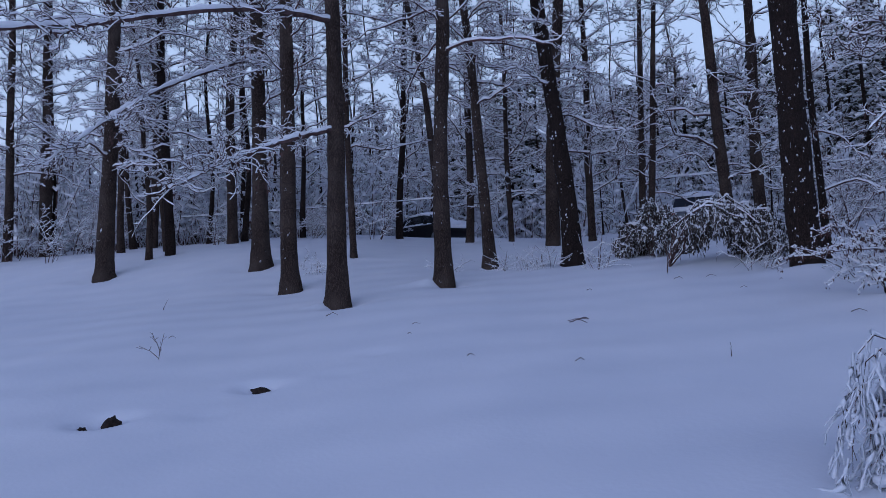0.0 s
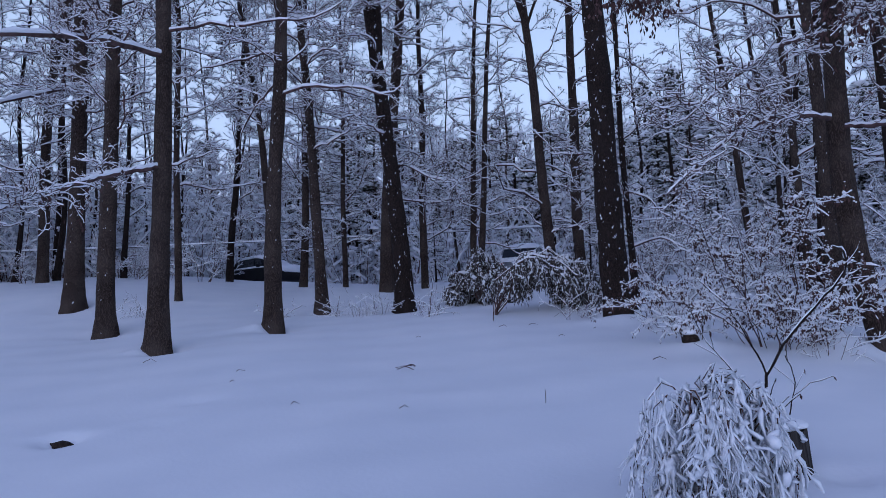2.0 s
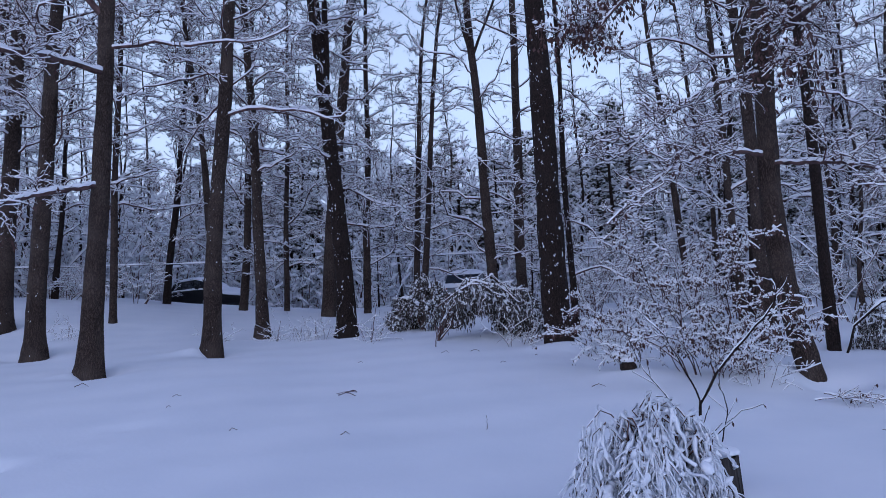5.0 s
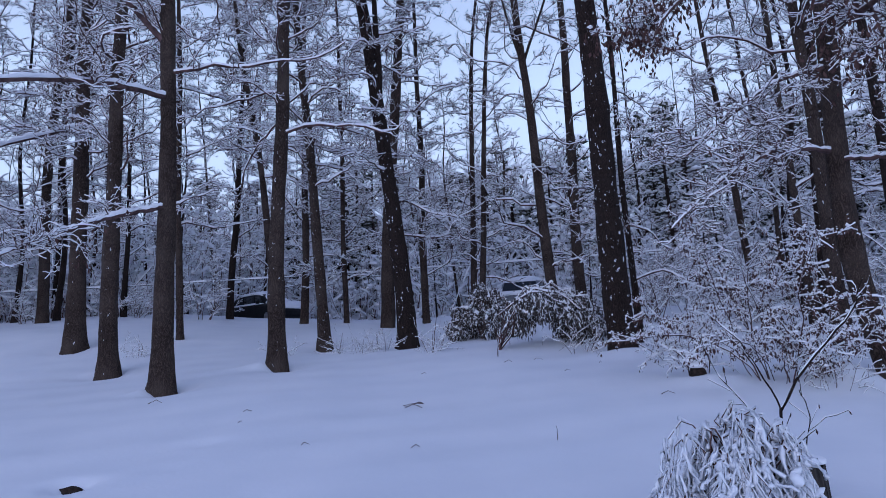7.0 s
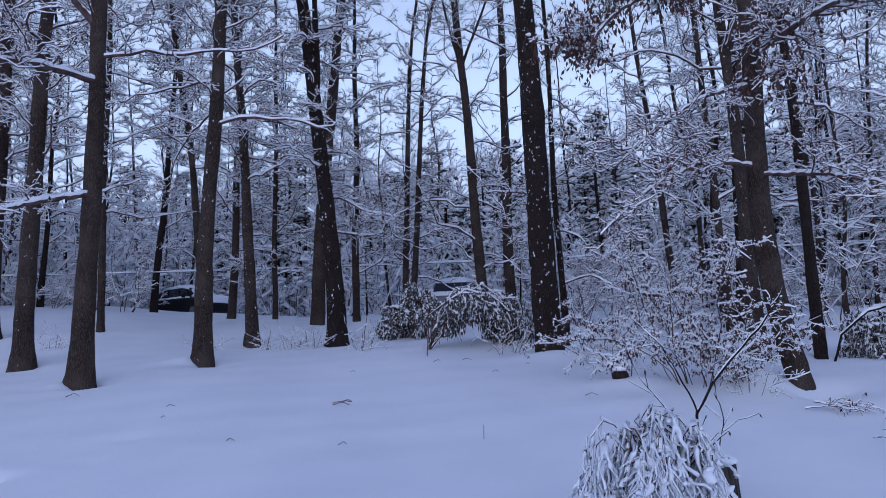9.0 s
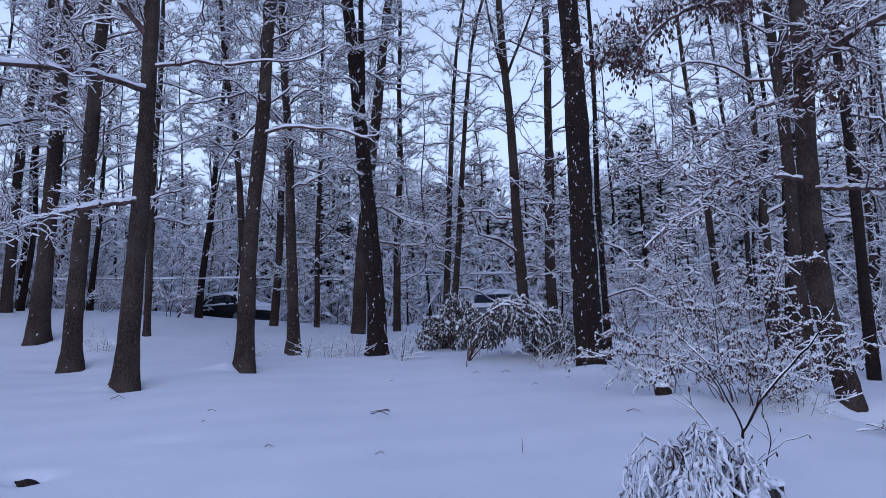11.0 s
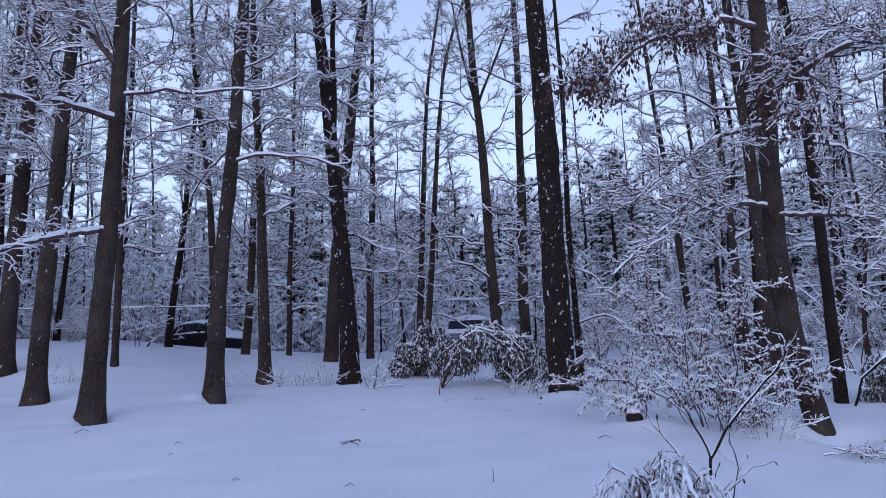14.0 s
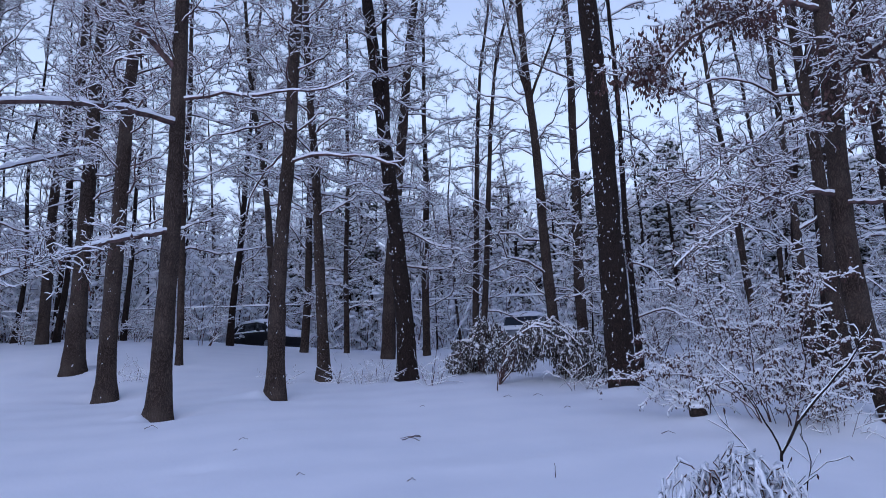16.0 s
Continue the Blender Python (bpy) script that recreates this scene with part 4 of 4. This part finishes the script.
    sn = [snow_on(A, AR, snow * top, rng, 5)]
    for Q, QR, m in ((B, BR, 1.0), (C, CR, 0.8)):
        s = (QR + snow * m * (0.2 + rng.exponential(0.6, QR.shape).clip(0, 2.2))) * np.where(rng.random(len(Q)) < cover, 1, 0.1)[:, None]
        s = np.concatenate([s, s[:, -1:] * 0.3], 1)
        K = np.concatenate([Q, Q[:, -1:] + (Q[:, -1:] - Q[:, -2:-1]) * 0.15], 1)
        K[..., 2] += s * 0.4
        K[..., :2] += rng.normal(0, 0.005, K[..., :2].shape)
        sn.append(tubes(K, s, 4))
    part_np("snow_cover", sn, white, root, "thick fresh snow clinging to the sprays", kind="stuff")
    pts = A[:, 4:].reshape(-1, 3)
    pts = pts[rng.random(len(pts)) < 0.35]
    s = rng.uniform(0.6, 1.6, len(pts)) * snow * (3.0 if mass else 2.2)
    part_np("snow_pad", [clumps(pts + np.array([0, 0, 0.02]), np.stack([s * 1.3, s, s * 0.7], -1), rng, 0.4)], white, root, kind="stuff")
    return tagged(root, label, category, group)


weeping("weeping_shrub", 1.08, 3.75, 46, "weeping shrub buried in thick white snow beside a stump", "shrub", ICY_SNOW, 0.95, 0.33, 0.40, 0.0062, 700, density=11, thick=0.006, cover=0.50, leafy=1.15, white=ICY_SNOW, round_=0.5, shape=0.66, per=2, stray=2, bits=520, droop=0.26, beads=10, top=1.2)
weeping("bowed_juniper", -1.38, 17.0, 24, "dark green juniper bowed under snow by the drive", "juniper", JUNIPER, 1.2, 0.72, 0.4, 0.011, 701, top=0.9, density=12, beads=8, droop=0.35, cover=0.5, mass=8000, thick=0.02, leafy=2.2, per=3, group="bowed junipers")
weeping("bowed_juniper", -0.05, 14.7, 13, "dark green juniper bent over into a snowy arch", "juniper", JUNIPER, 1.05, 0.95, 0.6, 0.012, 702, top=0.7, density=16, beads=8, droop=0.35, cover=0.5, mass=8000, thick=0.018, leafy=2.2, per=3, group="bowed junipers",
        spine=[(-0.80, -0.35, -0.05), (-0.66, -0.25, 0.4), (-0.36, 0, 0.86), (0.05, 0, 1.08), (0.45, 0.1, 1.03), (0.80, 0.1, 0.8), (1.0, 0.1, 0.55)])
weeping("bowed_juniper", 0.85, 15.6, 11, "dark green juniper with hanging snow-tipped sprays", "juniper", JUNIPER, 1.0, 0.5, 0.45, 0.012, 703, top=0.9, density=13, beads=8, droop=0.35, cover=0.5, mass=4200, thick=0.016, leafy=2.2, per=3, group="bowed junipers")
weeping("bowed_juniper", 6.3, 11.9, 20, "small grey-green juniper slumped under snow", "juniper", JUNIPER, 0.75, 0.4, 0.4, 0.007, 704, cover=0.5, mass=1600, group="bowed junipers")
weeping("bowed_juniper", 6.4, 9.6, 20, "small grey-green juniper slumped under snow", "juniper", JUNIPER, 0.8, 0.45, 0.4, 0.007, 705, cover=0.5, mass=1600, group="bowed junipers")


def single_stem(name, x, y, lines, label, category, seed, snow=0.012, shoots=5, leaves=0, material=None, group="", slen=(0.12, 0.4), coat=1.0):
    """A sapling, stalk or stick: polylines of (points, radius at foot, radius at tip) and short shoots."""
    rng = np.random.default_rng(seed)
    z = gz(x, y)
    root = empty_at(name, x, y, z)
    bark, sn, tips = [], [], []
    for pts, r0, r1 in lines:
        Q = np.asarray(pts, float)
        t = np.linspace(0, 1, len(Q))
        tt = np.linspace(0, 1, 12)
        P = np.stack([np.interp(tt, t, Q[:, i]) for i in range(3)], -1)[None]
        P[:, 1:-1] += rng.normal(0, r0 * 0.6, P[:, 1:-1].shape)
        R = np.linspace(r0, r1, 12)[None]
        bark.append(tubes(P, R, 6))
        sn.append(snow_on(P, R, snow, rng, 5))
        if shoots:
            B, BR = sprout(P, R, shoots, rng, 0.25, 1.0, slen[0], slen[1], 5, 0.6, (30, 65), 0.2, 0.0, 0.5)
            BR = np.maximum(BR, 0.0025)
            bark.append(tubes(B, BR, 4))
            sn.append(snow_on(B, BR, snow * 0.7, rng, 4))
            tips.append(B[:, -1])
    part_np("stem", bark, material or TWIG, root)
    if coat:
        part_np("snow_cover", sn, SNOW, root, "snow lying along the stem")
    if leaves and tips:
        t = np.concatenate(tips)
        part_np("leaf", [leaves_at(t[rng.integers(0, len(t), leaves)], 0.045, rng)], LEAF, root, kind="stuff")
    return tagged(root, label, category, group)


single_stem("forked_sapling", 1.70, 5.25, [([(0, 0, -0.1), (0, 0, 0.25), (0.0, 0, 0.50)], 0.013, 0.011), ([(0, 0, 0.48), (0.17, 0, 0.75), (0.40, -0.05, 1.0), (0.52, -0.1, 1.15), (0.62, -0.1, 1.38)], 0.011, 0.005),
             ([(0, 0, 0.48), (-0.10, 0.05, 0.75), (-0.22, 0.1, 1.0), (-0.42, 0.15, 1.2)], 0.007, 0.003), ([(0.13, -0.02, 0.2), (0.18, -0.05, 0.45), (0.12, -0.05, 0.62)], 0.005, 0.003),
             ([(0.02, 0, 0.1), (-0.2, 0.1, 0.5), (-0.4, 0.1, 0.75), (-0.5, 0.12, 1.0)], 0.005, 0.002)],
            "leafless forked sapling with snow along its upper sides", "sapling", 720, 0.0045, 4, 8, material=BARK_DARK)
single_stem("arched_sapling", 5.36, 11.17, [([(0, 0, -0.1), (0.1, -0.1, 0.35), (0.35, -0.3, 0.68), (0.8, -0.6, 0.82), (1.3, -0.9, 0.75), (1.7, -1.2, 0.5), (1.85, -1.35, 0.2)], 0.019, 0.009)],
            "bent sapling pressed into an arch by snow", "sapling", 721, 0.020, 9, 0, material=BARK_DARK)
single_stem("upright_twig", -0.83, 13.3, [([(0, 0, -0.1), (0.02, 0, 0.3), (0.0, 0, 0.5)], 0.01, 0.004)], "thin dark twig standing in the snow", "twig", 722, 0.004, 3, group="twigs in the snow")
single_stem("upright_twig", -2.15, 14.3, [([(0, 0, -0.1), (0.05, 0, 0.35), (0.12, 0, 0.75)], 0.012, 0.004)], "thin dark twig standing in the snow", "twig", 723, 0.004, 3, group="twigs in the snow")
single_stem("upright_twig", 0.11, 6.8, [([(0, 0, -0.1), (0.003, 0, 0.06), (0.0, 0, 0.13)], 0.004, 0.002)], "thin dark twig standing in the snow", "twig", 724, 0.003, 0, coat=0, group="twigs in the snow")
single_stem("fallen_twig", -1.6, 8.7, [([(-0.08, 0, 0.02), (0.02, 0.02, 0.05), (0.13, 0, 0.01)], 0.006, 0.004), ([(0.03, 0.02, 0.05), (0.1, 0.1, 0.07), (0.12, 0.2, 0.04), (-0.02, 0.25, 0.05), (-0.14, 0.2, 0.03)], 0.006, 0.003)],
            "small forked dark twig lying on the snow", "twig", 725, 0.003, 0, coat=0, group="twigs on the snow")
single_stem("twig_plant", -6.15, 6.8, [([(0, 0, -0.05), (0.05, 0, 0.12), (0.1, 0, 0.3)], 0.007, 0.003), ([(0, 0, 0.02), (-0.1, 0, 0.1), (-0.25, 0.02, 0.13)], 0.005, 0.002), ([(0.03, 0, 0.08), (-0.02, 0.02, 0.2), (-0.09, 0.02, 0.27)], 0.004, 0.002)],
            "bare branching twig sticking out of the snow", "twig", 726, 0.002, 5, coat=0, group="twigs in the snow", slen=(0.05, 0.14))
single_stem("twig_plant", 3.67, 6.1, [([(0, 0, -0.05), (0.05, 0, 0.12), (0.1, 0, 0.28)], 0.007, 0.003), ([(0, 0, 0.02), (-0.1, 0, 0.08), (-0.25, 0.02, 0.1)], 0.006, 0.002), ([(0, 0, 0.02), (0.12, 0, 0.1), (0.2, 0, 0.22)], 0.006, 0.002), ([(0, 0, 0), (-0.1, 0, 0.15), (-0.12, 0, 0.24)], 0.005, 0.002)],
            "bare branching twig sticking out of the snow", "twig", 727, 0.003, 6, group="twigs in the snow", slen=(0.06, 0.16))
single_stem("fallen_branch", 3.87, 7.8, [([(-0.3, 0.1, 0.03), (-0.05, 0, 0.07), (0.15, -0.1, 0.06), (0.35, -0.2, 0.03)], 0.005, 0.003), ([(-0.2, 0.1, 0.1), (0.0, 0.1, 0.08), (0.3, 0.05, 0.06)], 0.006, 0.003), ([(-0.2, 0, 0.1), (-0.1, -0.15, 0.06), (0.1, -0.25, 0.03)], 0.006, 0.003)],
            "snow-covered fallen spray lying on the snow", "branch", 728, 0.0040, 22, 26, slen=(0.1, 0.28))
single_stem("fallen_twig", -9.45, 10.9, [([(-0.05, 0, -0.03), (0.0, 0, 0.08), (0.09, 0, 0.2)], 0.006, 0.003)], "short dark twig stuck in the snow", "twig", 729, 0.003, 0, coat=0, group="twigs on the snow")
for j, (x, y, l, a) in enumerate([(-5.35, 9.6, 0.2, 0.1), (-3.6, 8.55, 0.1, 0.3), (-3.45, 7.95, 0.07, 1.2), (-1.2, 6.6, 0.1, 0.8), (0.35, 11.3, 0.1, 0.4), (1.45, 8.9, 0.16, 0.1), (-7.0, 8.1, 0.12, 0.1), (-2.3, 6.75, 0.08, 0.5), (-1.9, 11.6, 0.08, 0.3), (-0.6, 12.4, 0.14, -0.2), (-0.1, 12.7, 0.16, 0.3), (0.9, 12.2, 0.07, 0.9)]):
    single_stem("fallen_twig", x, y, [([(-l / 2 * math.cos(a), -l / 2 * math.sin(a), 0.004), (0.1 * l * math.sin(9 * x), 0.1 * l * math.cos(7 * y), 0.008 + 0.22 * l), (l / 2 * math.cos(a), l / 2 * math.sin(a), 0.004)], 0.003 + 0.012 * l, 0.002)],
                "scrap of dark bark or twig on the snow", "twig", 740 + j, 0.003, 0, coat=0, group="twigs on the snow")


def lump(name, x, y, sx, sy, sz, material, label, category, seed, sink=0.3, group="", cap=False):
    """An irregular lump, as of soil, stone or rotten wood."""
    rng = np.random.default_rng(seed)
    root = empty_at(name, x, y, gz(x, y))
    bm = bmesh.new()
    bmesh.ops.create_icosphere(bm, subdivisions=3, radius=1)
    for v in bm.verts:
        k = 1 + 0.45 * noise.noise(v.co * 1.7 + Vector((seed, 0, 0))) + 0.08 * noise.noise(v.co * 5)
        v.co = Vector((v.co.x * sx * k, v.co.y * sy * k, v.co.z * sz * k + sz * (1 - 2 * sink)))
    part("body", bm, material, root, smooth=True)
    if cap:
        bm = bmesh.new()
        bmesh.ops.create_icosphere(bm, subdivisions=2, radius=1)
        for v in bm.verts:
            k = 1 + 0.2 * noise.noise(v.co * 2)
            v.co = Vector((v.co.x * sx * 1.05 * k, v.co.y * sy * 1.05 * k, v.co.z * sz * 0.45 + sz * 1.25))
        part("snow_cap", bm, SNOW, root, "rounded cap of snow", smooth=True)
    return tagged(root, label, category, group)


lump("bare_soil", -4.79, 4.64, 0.085, 0.07, 0.085, SOIL, "dark clod of wet soil in a hole in the snow", "soil", 11, 0.3, "holes in the snow")
lump("bare_soil", -4.98, 4.50, 0.045, 0.03, 0.022, SOIL, "small dark clod in a hole in the snow", "soil", 12, 0.2, "holes in the snow")
lump("bare_soil", -4.12, 5.83, 0.11, 0.06, 0.045, SOIL, "dark clod of wet soil in a hole in the snow", "soil", 13, 0.28, "holes in the snow")
lump("buried_log", 2.0, 9.95, 0.11, 0.10, 0.10, SOIL, "dark end of a log half buried in snow", "log", 14, 0.45, cap=True)


def stump(x, y, r, h, seed):
    """A round weathered stump with split sides, dark hollows and a snow cap."""
    rng = np.random.default_rng(seed)
    root = empty_at("tree_stump", x, y, gz(x, y))
    bm = bmesh.new()
    k, rings = 28, 7
    vs = []
    wob = [1 + 0.06 * math.sin(3 * a * 2 * math.pi / k) + rng.uniform(-0.05, 0.05) for a in range(k)]
    for j in range(rings):
        z = -0.12 + (h + 0.12) * j / (rings - 1)
        rr = r * (1.12 - 0.12 * j / (rings - 1))
        vs.append([bm.verts.new((rr * wob[a] * math.cos(2 * math.pi * a / k), rr * wob[a] * math.sin(2 * math.pi * a / k), z + (rng.uniform(-0.03, 0.03) if j == rings - 1 else 0))) for a in range(k)])
    for j in range(rings - 1):
        for a in range(k):
            bm.faces.new((vs[j][a], vs[j][(a + 1) % k], vs[j + 1][(a + 1) % k], vs[j + 1][a]))
    bm.faces.new(vs[-1])
    part("body", bm, WOOD, root)
    bm = bmesh.new()
    bmesh.ops.create_icosphere(bm, subdivisions=3, radius=1)
    for v in bm.verts:
        q = 1 + 0.1 * noise.noise(v.co * 2.2)
        v.co = Vector((v.co.x * r * 1.04 * q, v.co.y * r * 1.04 * q, h + 0.025 + v.co.z * 0.05 * q))
    part("snow_cap", bm, SNOW, root, "thick cushion of snow", smooth=True)
    return tagged(root, "dark weathered tree stump capped with snow behind a shrub", "stump")


stump(1.51, 4.60, 0.23, 0.27, 31)


# ---- cable along the drive ----
def cable(name, pts, r, snow, label, seed):
    rng = np.random.default_rng(seed)
    a, b, sag = pts
    t = np.linspace(0, 1, 60)
    a, b = np.array(a), np.array(b)
    P = (a + (b - a) * t[:, None])[None]
    P[0, :, 2] -= sag * 4 * t * (1 - t)
    R = np.full((1, 60), r)
    root = empty_at(name, 0, 0, 0)
    part_np("wire", [tubes(P, R, 6)], CABLE, root)
    part_np("snow_cover", [snow_on(P, R, snow, rng, 6)], SNOW, root, "ridge of snow along the wire")
    return tagged(root, label, "cable", "utility wires")


cable("utility_wire", ((-34, 24.0, 5.3), (26, 25.5, 6.0), 0.62), 0.010, 0.018, "low utility wire carrying a ridge of snow", 41)
cable("utility_wire", ((-34, 26.0, 6.8), (26, 27.5, 7.6), 0.7), 0.006, 0.006, "thin upper utility wire dusted with snow", 42)


# ---- parked cars ----
def loft(sections, close=True):
    """Joins rings of equal length into a skin."""
    bm = bmesh.new()
    rings = [[bm.verts.new(p) for p in s] for s in sections]
    k = len(rings[0])
    for a, b in zip(rings, rings[1:]):
        for i in range(k):
            bm.faces.new((a[i], a[(i + 1) % k], b[(i + 1) % k], b[i]))
    if close:
        bm.faces.new(rings[0][::-1])
        bm.faces.new(rings[-1])
    return bm


def ring(x, w, z0, z1, c=0.12):
    """A rounded cross-section of a car body at x."""
    pts = []
    for cy, cz, a0 in ((w - c, z1 - c, 0), (-w + c, z1 - c, 90), (-w + c, z0 + c, 180), (w - c, z0 + c, 270)):
        for k in range(4):
            a = radians(a0 + k * 30)
            pts.append((x, cy + c * math.cos(a), cz + c * math.sin(a)))
    return pts


def dome(x, w, z0, z1):
    """A low rounded cross-section of lying snow."""
    return [(x, w * math.cos(radians(a)), z0 + (z1 - z0) * max(math.sin(radians(a)), -0.1) ** 1) for a in range(0, 360, 24)]


def car(x, y, turn, paint, label, z=None):
    root = empty_at("parked_car", x, y, gz(x, y) - 0.05 if z is None else z)
    root.rotation_euler = (0, 0, radians(turn))
    body = loft([ring(-2.2, 0.70, 0.45, 0.80, 0.1), ring(-2.12, 0.82, 0.32, 0.92), ring(-1.9, 0.88, 0.24, 1.0), ring(-0.9, 0.90, 0.22, 1.02), ring(0.6, 0.90, 0.22, 1.0),
                 ring(1.2, 0.89, 0.22, 0.96), ring(1.85, 0.85, 0.26, 0.88), ring(2.15, 0.76, 0.32, 0.78), ring(2.25, 0.64, 0.4, 0.66, 0.1)])
    part("body", body, paint, root, smooth=True)
    roof = loft([ring(-2.0, 0.72, 0.95, 1.02, 0.03), ring(-1.75, 0.72, 0.95, 1.44, 0.2), ring(-1.3, 0.70, 0.95, 1.56, 0.24), ring(0.0, 0.69, 0.95, 1.57, 0.24), ring(0.45, 0.70, 0.95, 1.47, 0.22), ring(1.15, 0.74, 0.94, 0.99, 0.02)])
    part("cabin", roof, paint, root, smooth=True)
    for s in (-1, 1):
        for x0, x1, t0, t1 in ((-1.62, -0.98, -1.48, -0.98), (-0.88, -0.02, -0.88, -0.05), (0.07, 0.8, 0.04, 0.38)):
            bm = bmesh.new()
            yb, yt = 0.735 * s, 0.70 * s
            a = [bm.verts.new(p) for p in ((x0, yb, 1.04), (x1, yb, 1.04), (t1, yt, 1.42), (t0, yt, 1.42))]
            b = [bm.verts.new((v.co.x, v.co.y - 0.05 * s, v.co.z)) for v in a]
            for i in range(4):
                bm.faces.new((a[i], a[(i + 1) % 4], b[(i + 1) % 4], b[i]))
            bm.faces.new(a)
            bm.faces.new(b[::-1])
            part("side_window", bm, GLASS, root)
    for x0, z0, x1, z1, nm in ((1.1, 1.03, 0.5, 1.45, "windscreen"), (-2.0, 1.06, -1.8, 1.38, "rear_window")):
        bm = bmesh.new()
        o = 0.04 if nm == "windscreen" else -0.03
        a = [bm.verts.new(p) for p in ((x0 + o, -0.64, z0 + 0.02), (x0 + o, 0.64, z0 + 0.02), (x1 + o, 0.58, z1 + 0.02), (x1 + o, -0.58, z1 + 0.02))]
        b = [bm.verts.new((v.co.x - o * 2, v.co.y, v.co.z - 0.04)) for v in a]
        for i in range(4):
            bm.faces.new((a[i], a[(i + 1) % 4], b[(i + 1) % 4], b[i]))
        bm.faces.new(a)
        bm.faces.new(b[::-1])
        part(nm, bm, GLASS, root)
    for wx in (-1.35, 1.35):
        for s in (-1, 1):
            bm = bmesh.new()
            bmesh.ops.create_cone(bm, cap_ends=True, segments=24, radius1=0.34, radius2=0.34, depth=0.22, matrix=pose(wx, 0.80 * s, 0.34, 90))
            bmesh.ops.bevel(bm, geom=[e for e in bm.edges if e.is_boundary is False and len(e.link_faces) == 2 and e.calc_face_angle(0) > 1], offset=0.03, segments=2, affect="EDGES")
            wheel = part("wheel", bm, RUBBER, root, "black winter tyre")
            bm = bmesh.new()
            bmesh.ops.create_cone(bm, cap_ends=True, segments=20, radius1=0.22, radius2=0.20, depth=0.03, matrix=pose(wx, 0.915 * s, 0.34, 90 * s))
            part("rim", bm, RIM, wheel, "grey alloy rim")
    for s in (-1, 1):
        for xx, mat, nm, zz in ((2.16, LAMP_CLEAR, "headlight", 0.7), (-2.16, LAMP_RED, "tail_light", 0.82)):
            bm = bmesh.new()
            bmesh.ops.create_cube(bm, size=1, matrix=Matrix.Translation((xx * 0.985, 0.62 * s, zz)) @ Matrix.Diagonal((0.12, 0.22, 0.13, 1)))
            bmesh.ops.bevel(bm, geom=bm.edges[:], offset=0.025, segments=2, affect="EDGES")
            part(nm, bm, mat, root)
        bm = bmesh.new()
        bmesh.ops.create_cube(bm, size=1, matrix=Matrix.Translation((0.62, 0.93 * s, 1.06)) @ Matrix.Diagonal((0.12, 0.2, 0.14, 1)))
        bmesh.ops.bevel(bm, geom=bm.edges[:], offset=0.03, segments=2, affect="EDGES")
        part("mirror", bm, paint, root)
    for sd in (-1, 1):
        bm = loft([[(a, b * 0.35 + 0.80 * sd, c) for a, b, c in ring(xx, w, z0, z1, 0.02)] for xx, w, z0, z1 in ((-1.75, 0.10, 0.99, 1.04), (-1.3, 0.2, 0.99, 1.07), (-0.4, 0.22, 0.99, 1.06), (0.3, 0.2, 0.98, 1.07), (0.9, 0.12, 0.97, 1.02))])
        part("sill_snow", bm, SNOW, root, "line of snow under the windows", smooth=True)
    sn = loft([dome(-1.85, 0.55, 1.40, 1.43), dome(-1.6, 0.66, 1.44, 1.58), dome(-1.1, 0.69, 1.49, 1.69), dome(0.0, 0.69, 1.50, 1.69), dome(0.4, 0.67, 1.44, 1.60), dome(0.65, 0.58, 1.36, 1.41)])
    part("roof_snow", sn, SNOW, root, "thick snow on the roof", smooth=True)
    hn = loft([ring(0.95, 0.72, 0.97, 1.10, 0.05), ring(1.25, 0.82, 0.95, 1.15, 0.08), ring(1.8, 0.78, 0.87, 1.07, 0.08), ring(2.15, 0.68, 0.76, 0.90, 0.06), ring(2.24, 0.6, 0.68, 0.76, 0.03)])
    ws = loft([ring(1.06, 0.60, 1.06, 1.10, 0.015), ring(0.95, 0.62, 1.12, 1.20, 0.03), ring(0.75, 0.58, 1.26, 1.34, 0.03), ring(0.62, 0.5, 1.36, 1.42, 0.02)])
    part("windscreen_snow", ws, SNOW, root, "snow lying on the windscreen", smooth=True)
    part("bonnet_snow", hn, SNOW, root, "thick snow on the bonnet", smooth=True)
    bk = loft([ring(-2.14, 0.7, 0.90, 0.94, 0.015), ring(-2.0, 0.74, 0.96, 1.10, 0.05), ring(-1.88, 0.7, 1.05, 1.2, 0.04)])
    part("tailgate_snow", bk, SNOW, root, "snow on the tailgate ledge", smooth=True)
    return tagged(root, label, "car", "cars parked on the drive")


dark_car = car(-11.68, 31.0, -35, PAINT_DARK, "dark car parked on the drive under thick snow", 3.78)
dark_car.scale = (0.86, 0.9, 0.9)
car(-0.48, 29.4, 80, PAINT_GREY, "grey car parked behind the junipers under thick snow")
